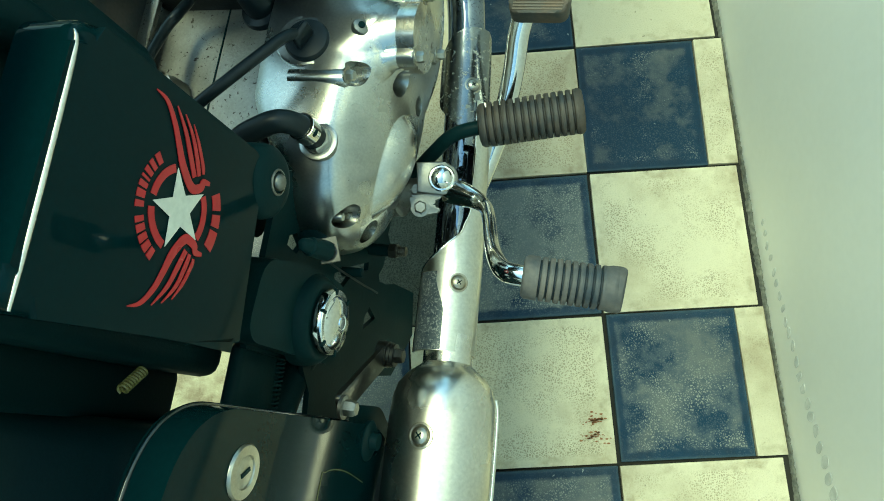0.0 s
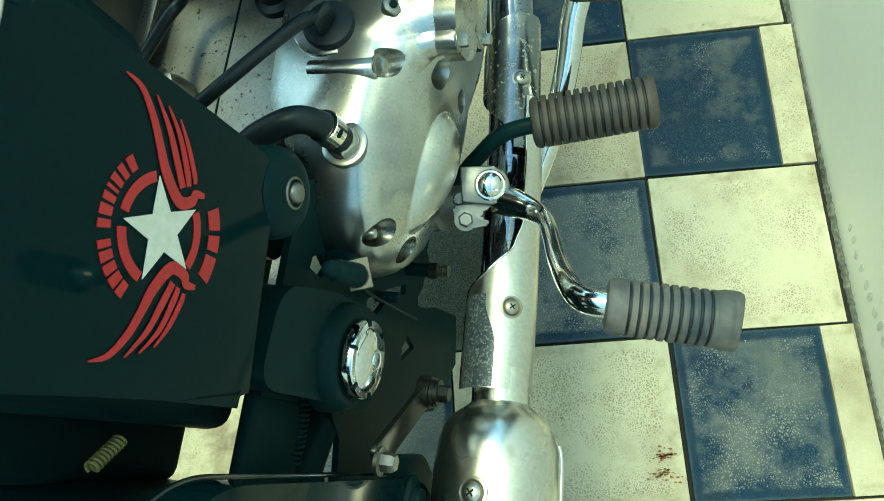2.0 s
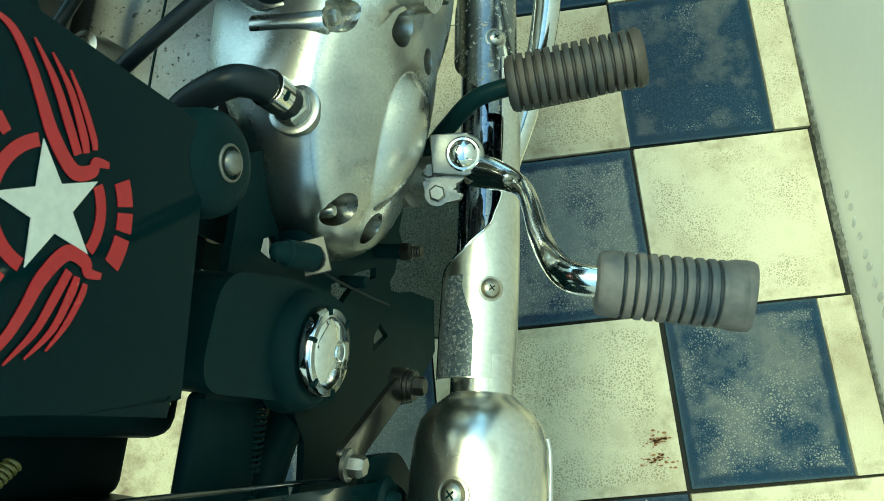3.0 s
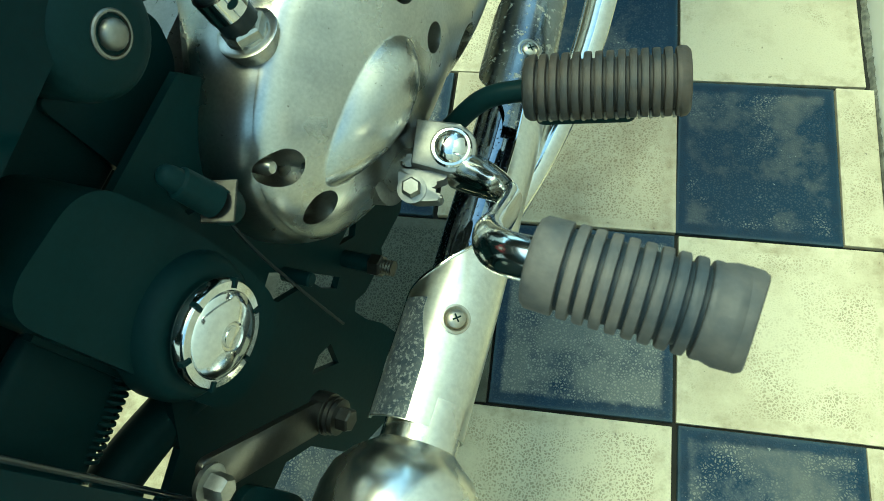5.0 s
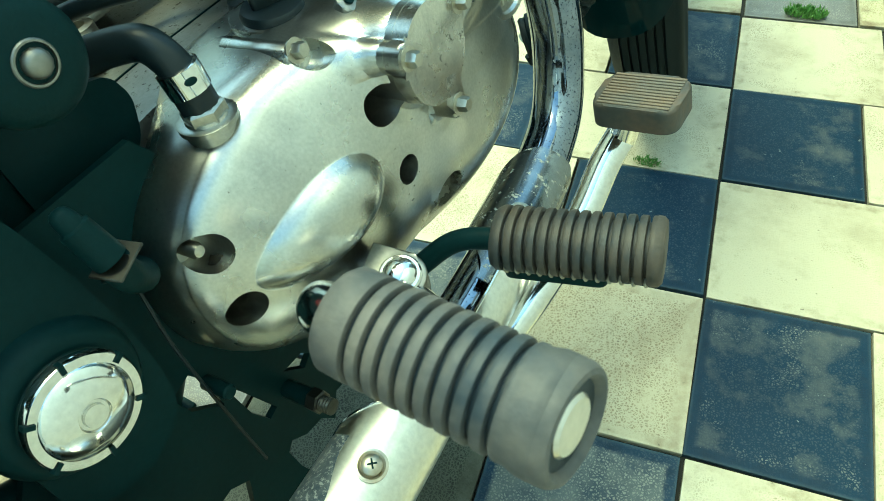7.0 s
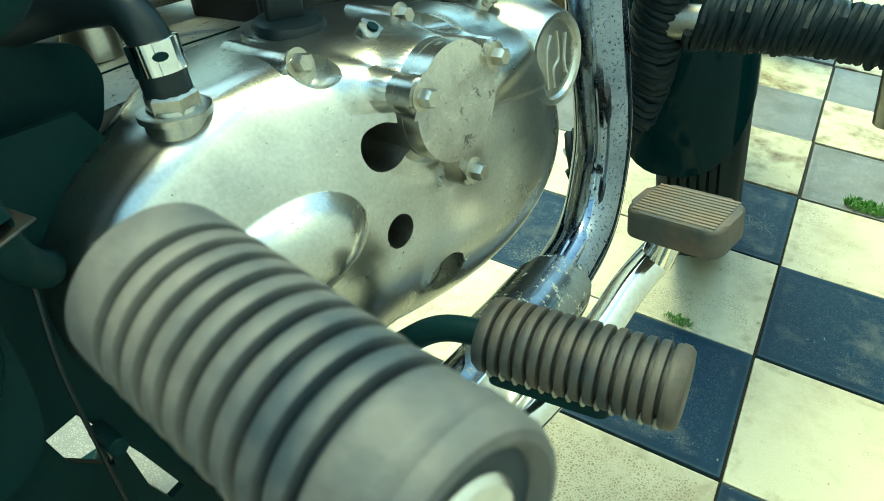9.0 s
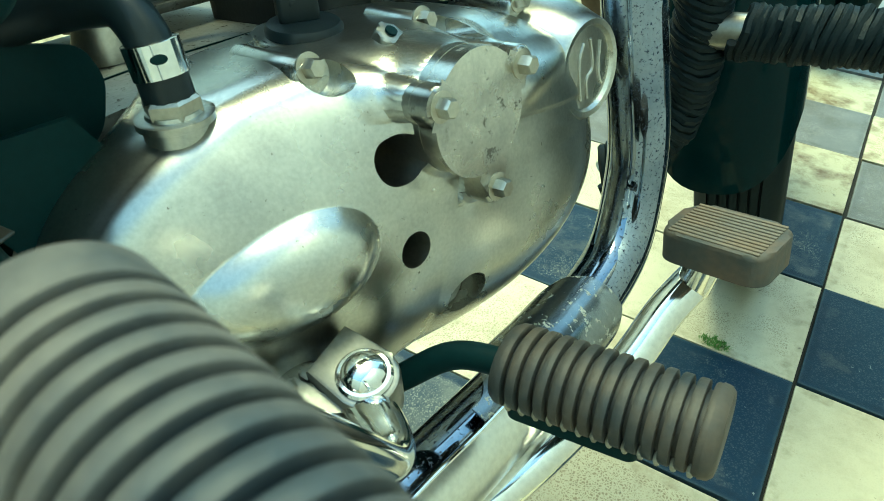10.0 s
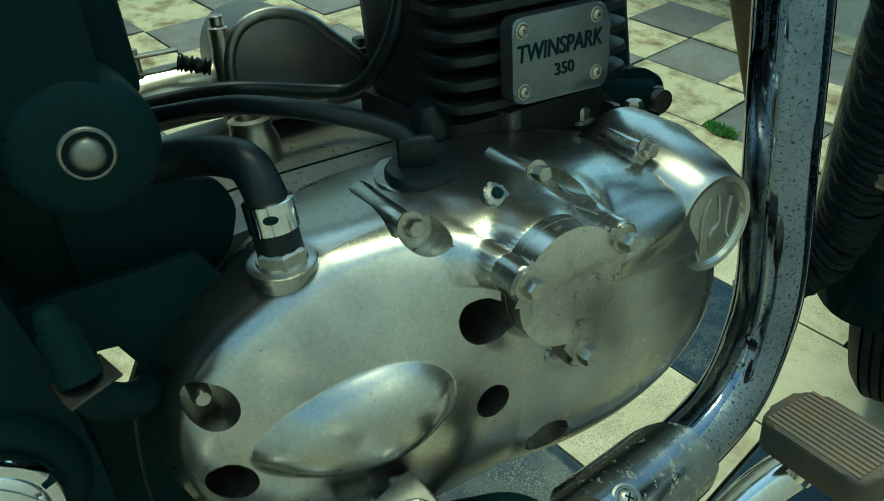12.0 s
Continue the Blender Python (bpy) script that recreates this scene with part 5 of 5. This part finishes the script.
# front wheel, turned straight along the joints
wheel = group_part("front_wheel", "front wheel with ribbed black tyre")
WM = pose(0.050, 0.785, 0.300, 0, 0, 17)
bm = bmesh.new()
prof = [(-0.036, 0.255), (-0.043, 0.268), (-0.045, 0.283), (-0.041, 0.297), (-0.033, 0.306)]
for x in (-0.028, -0.018, -0.008, 0.002, 0.012, 0.022):
    prof += [(x, 0.3105), (x + 0.0005, 0.306), (x + 0.0025, 0.306), (x + 0.003, 0.3115)]
prof += [(0.033, 0.306), (0.041, 0.297), (0.045, 0.283), (0.043, 0.268), (0.036, 0.255)]
lathe(bm, WM @ Vector((0, 0, 0)), WM.to_3x3() @ Vector((1, 0, 0)), [(0.95 * x, q) for x, q in prof], 120)
part("tyre", bm, TYRE, wheel, "black tyre with ribbed tread")
bm = bmesh.new()
lathe(bm, WM @ Vector((0, 0, 0)), WM.to_3x3() @ Vector((1, 0, 0)), [(-0.034, 0.03), (-0.0295, 0.257), (0.0295, 0.257), (0.034, 0.03)], 60)
part("rim", bm, BLACK, wheel)
bm = bmesh.new()
prof = [(-0.065, 0.262)] + [(0.066 * math.sin(radians(a)), 0.285 + 0.066 * math.cos(radians(a)) ** 0.9) for a in range(-88, 89, 8)] + [(0.065, 0.262)]
inner = [(x * 0.96, r - 0.004) for x, r in prof][::-1]
loop = prof + inner
arc, STEPS = [], 120
for i in range(STEPS + 1):
    ring = []
    for x, r in loop:
        tail = 180.5 - 15.0 * (1 - math.sqrt(max(0.0, 1 - abs(x / 0.0665) ** 3.2)))
        a = radians(10 + tail * i / STEPS)
        ring.append(bm.verts.new(WM @ Vector((x - 0.017, r * math.cos(a), r * math.sin(a)))))
    arc.append(ring)
for p, q in zip(arc, arc[1:]):
    for k in range(len(loop)):
        bm.faces.new((p[k], p[(k + 1) % len(loop)], q[(k + 1) % len(loop)], q[k]))
bm.faces.new(arc[0])
bm.faces.new(arc[-1][::-1])
part("front_mudguard", bm, GLOSS, bike, "gloss black front mudguard")

fork = group_part("front_fork", "chrome and black front fork")
for s in (-0.080, 0.080):
    bm = bmesh.new()
    tube(bm, [WM @ Vector((s, 0, 0)), WM @ Vector((s, -0.14, 0.30)), WM @ Vector((s, -0.27, 0.58))], 0.017, 18)
    part("fork_leg", bm, BLACK, fork)
bm = bmesh.new()
rod(bm, WM @ Vector((-0.10, 0, 0)), WM @ Vector((0.10, 0, 0)), 0.010, edge=0.001)
part("axle", bm, STEEL, fork)
rear = group_part("rear_wheel", "rear wheel with black tyre")
bm = bmesh.new()
lathe(bm, (0, -0.63, 0.30), (1, 0, 0), [(-0.040, 0.235), (-0.050, 0.26), (-0.050, 0.285), (-0.036, 0.303), (0, 0.309), (0.036, 0.303), (0.050, 0.285), (0.050, 0.26), (0.040, 0.235)], 96)
part("tyre", bm, TYRE, rear)
bm = bmesh.new()
lathe(bm, (0, -0.63, 0.30), (1, 0, 0), [(-0.05, 0.06), (-0.038, 0.08), (-0.036, 0.237), (0.036, 0.237), (0.038, 0.08), (0.05, 0.06)], 64)
part("rim", bm, BLACK, rear)
bm = bmesh.new()
tube(bm, [(-0.09, 0.02, 0.235), (-0.16, 0.0, 0.14), (-0.215, -0.03, 0.046)], 0.010, 16)
block(bm, (-0.217, -0.032, 0.048), (0.05, 0.04, 0.008), pose(0, 0, 0, 0, 11, 0), bevel=0.002)
part("side_stand", bm, BLACK, bike, "black side stand")

# crash guard wrapped in rope
guard = group_part("crash_guard", "steel crash guard wrapped in black rope")
UPRIGHT = [(0.155, 0.365, 0.78), (0.150, 0.375, 0.60), (0.148, 0.385, 0.48), (0.140, 0.39, 0.40), (0.125, 0.39, 0.33), (0.08, 0.36, 0.28)]
ACROSS = [(0.150, 0.388, 0.400), (0.20, 0.396, 0.400), (0.263, 0.402, 0.399), (0.308, 0.402, 0.397)]
bm = bmesh.new()
tube(bm, UPRIGHT, 0.013, 18)
tube(bm, ACROSS, 0.0135, 18)
rod(bm, (0.312, 0.402, 0.408), (0.313, 0.401, 0.338), 0.0135, edge=0.001, seg=24)
part("steel_bar", bm, STEEL, guard, "bare steel bar showing between the rope")


def wrap(path, r, strand, pitch, start=0.0, slant=0.0, turn=0.0):
    """Rope wound round a bar, turn by turn."""
    way = smooth_path(path, 30)
    length = [0.0]
    for a, b in zip(way, way[1:]):
        length.append(length[-1] + (b - a).length)
    turns = (length[-1] - start) / pitch
    n = int(turns * 14)
    points, side = [], Vector((0, 0, 1))
    wander = random.Random(3 + int(turn * 10))
    drift = 0.0
    j = 0
    for k in range(n + 1):
        s = start + (length[-1] - start) * k / n
        while j < len(length) - 2 and length[j + 1] < s:
            j += 1
        f = (s - length[j]) / max(1e-6, length[j + 1] - length[j])
        p = way[j].lerp(way[j + 1], f)
        w = (way[j + 1] - way[j]).normalized()
        u = (Vector((0.3, 1, 0.2)) - w * w.dot(Vector((0.3, 1, 0.2)))).normalized()
        v = w.cross(u)
        a = 2 * math.pi * k / 14 + turn
        drift = 0.6 * drift + wander.gauss(0, 0.0007)
        p = p + w * drift
        rr = r + 0.9 * drift + 0.0007 * math.sin(3 * a + 0.7 * k / 14)
        points.append(p + w * (slant * math.sin(a)) + (u * math.cos(a) + v * math.sin(a)) * rr)
    bm = bmesh.new()
    return tube(bm, points, strand, 7, 1)


for turn in (0.0, math.pi):
    part("rope", wrap(ACROSS, 0.0172, 0.0037, 0.0104, 0.020, 0.007, turn), ROPE, guard, "black rope wound round the bar")
    part("rope", wrap(UPRIGHT, 0.0182, 0.0040, 0.0116, 0.0, 0.010, turn), ROPE, guard, "black rope wound round the upright")


# ---- tyre scuffs on the wall ----
scuffs = random.Random(3)
for k in range(22):
    a = k / 21
    bm = bmesh.new()
    y, z, big = -0.30 - 0.36 * a, 0.030 + 0.045 * a + 0.03 * a * a, 0.55 + 0.6 * a
    blot = [(big * 0.0065 * math.cos(q) * scuffs.uniform(0.65, 1.2), big * 0.0115 * math.sin(q) * scuffs.uniform(0.65, 1.2)) for q in [n * 0.785 for n in range(8)]]
    slab(bm, round_outline(blot, 0.003, 3), side_plane(GX + 0.0036, y + scuffs.uniform(-0.002, 0.002), z + scuffs.uniform(-0.003, 0.003)) @ pose(0, 0, 0, 180, 0, 0) @ pose(0, 0, 0, 0, 0, scuffs.uniform(20, 55)), 0.0006)
    part("tyre_scuff", bm, SCUFF, wall, smooth=False)


# ---- rust flakes on one tile ----
flakes = random.Random(9)
for sx, sy in ((-0.026, -0.546), (-0.028, -0.567)):
    bm = bmesh.new()
    for _ in range(46):
        x, y, w = sx + flakes.gauss(0, 0.008), sy + flakes.gauss(0, 0.0032), flakes.uniform(0.0006, 0.0019)
        turn = flakes.uniform(0, 6.28)
        bm.faces.new([bm.verts.new((x + w * (1.6 if k % 2 else 1.0) * math.cos(turn + k * 1.047), y + 0.7 * w * math.sin(turn + k * 1.047), 0.0040)) for k in range(6)])
    part("rust_stain", bm, RUST, floor, smooth=False)


# ---- plants in the joints, and things beyond ----
def clump(x, y, size, count, seed):
    r = random.Random(seed)
    bm = bmesh.new()
    for _ in range(count):
        a, t = r.uniform(0, 2 * math.pi), r.uniform(0, 1) ** 0.6
        base = Vector((x + math.cos(a) * size * t, y + 0.5 * math.sin(a) * size * t, 0.001))
        tip = base + Vector((r.uniform(-1, 1) * 0.5, r.uniform(-1, 1) * 0.5, r.uniform(0.4, 1.0))) * size * 0.45
        w = Vector((r.uniform(-1, 1), r.uniform(-1, 1), 0)).normalized() * size * r.uniform(0.025, 0.065)
        mid = base.lerp(tip, 0.6)
        v = [bm.verts.new(p) for p in (base, mid + w, tip, mid - w)]
        bm.faces.new(v)
        up = [bm.verts.new(p + Vector((0, 0, -0.0004))) for p in (base, mid + w, tip, mid - w)]
        bm.faces.new(up[::-1])
    return tagged(part("weed", bm, LEAF, smooth=False), "small green weed growing in a tile joint", "weed", group="weeds in the joints")


bm = bmesh.new()
lathe(bm, (-0.16, 1.29, 0.001), (0, 0, 1), [(0, 0.078), (0.004, 0.080), (0.150, 0.104), (0.152, 0.112), (0.172, 0.114), (0.174, 0.111), (0.170, 0.104), (0.150, 0.102)], 56)
pot = tagged(new("potted_plant"), "leafy green plant in a black plastic pot on the tiles", "potted plant")
pot.location = (-0.16, 1.29, 0.0)
shell = part("pot", bm, PLASTIC, pot)
shell.matrix_parent_inverse = Matrix.Translation((0.16, -1.29, 0.0))
bm = bmesh.new()
tube(bm, [(0.1125 * math.cos(k * math.pi / 16), 0.1125 * math.sin(k * math.pi / 16), 0.173) for k in range(33)], 0.0028, 8, 2)
part("rim", bm, surface("pale_pot_rim", (0.22, 0.26, 0.28), (0.14, 0.17, 0.18), 0.5, grain=200, stain=30, amount=0.6, bump=0.1), pot, "pale worn rim")
twigs = random.Random(12)
bm = bmesh.new()
for _ in range(260):
    a, q = twigs.uniform(0, 2 * math.pi), twigs.uniform(0, 1) ** 0.6
    base = Vector((0.09 * q * math.cos(a), 0.09 * q * math.sin(a), 0.150))
    tip = base + Vector((math.cos(a) * twigs.uniform(0.01, 0.05), math.sin(a) * twigs.uniform(0.01, 0.05), twigs.uniform(0.03, 0.12)))
    w = Vector((-math.sin(a), math.cos(a), twigs.uniform(-0.5, 0.5))).normalized() * twigs.uniform(0.006, 0.013)
    mid = base.lerp(tip, 0.62) + Vector((0, 0, 0.006))
    bm.faces.new([bm.verts.new(p) for p in (base, mid + w, tip, mid - w)])
part("leaves", bm, LEAF, pot, smooth=False)

clump(-0.095, 0.212, 0.018, 160, 1)
clump(0.098, 0.622, 0.032, 420, 2)
clump(-0.60, 0.81, 0.036, 520, 4)


# ---- floor tiles, piece by piece ----
def tile_mesh(w, d, material):
    bm = bmesh.new()
    block(bm, (0, 0, -0.003), (w, d, 0.010), bevel=0.0007, seg=2)
    me = bpy.data.meshes.new("tile")
    bm.to_mesh(me)
    bm.free()
    me.materials.append(material)
    return me


PITCH, WIDE, NARROW, JOINT = 0.2, 0.268, 0.186, 0.0036
# the rows were laid by eye: their joints wander a few millimetres
ROW_AT = {-3: -0.0040, -2: -0.0070, -1: -0.0019, 4: 0.006, 5: 0.006}
shared = {}
rng = random.Random(5)


def lay(x0, x1, j, material, turn=0.0):
    far = material in (MOSSY, GREY)
    gap = JOINT * (1.5 if far else 1.0)
    lift = 0.003 if far else 0.0014
    y0, y1 = PITCH * j + ROW_AT.get(j, 0.0), PITCH * (j + 1) + ROW_AT.get(j + 1, 0.0)
    w, d = round(x1 - x0 - gap, 4), round(y1 - y0 - gap, 4)
    key = (w, d, material.name)
    if key not in shared:
        shared[key] = tile_mesh(w, d, material)
    ob = new("tile", shared[key])
    ob.parent = floor
    ob.matrix_world = pose((x0 + x1) / 2 + rng.uniform(-0.0012, 0.0012), (y0 + y1) / 2 + rng.uniform(-0.0008, 0.0008), rng.uniform(-lift, lift), rng.uniform(-0.35, 0.35), rng.uniform(-0.35, 0.35), turn + rng.uniform(-0.3, 0.3))


# beside the engine a dirtier tile; below it one darkened for shade and dirt
DARKER = {(-1, 0): DUSTY, (-2, 1): SHADED}
for j in range(-6, 13):
    wide = j % 2 == 0
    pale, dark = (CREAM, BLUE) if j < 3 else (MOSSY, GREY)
    if wide:
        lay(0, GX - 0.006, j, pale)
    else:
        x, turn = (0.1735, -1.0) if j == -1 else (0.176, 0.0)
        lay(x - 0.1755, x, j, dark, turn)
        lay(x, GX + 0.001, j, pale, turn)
    x, blue, k = 0.0, wide, 0
    while x > -2.6:
        w = NARROW if blue else WIDE
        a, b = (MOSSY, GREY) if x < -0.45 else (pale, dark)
        lay(x - w, x, j, DARKER.get((j, k), b if blue else a))
        x, blue, k = x - w, not blue, k + 1
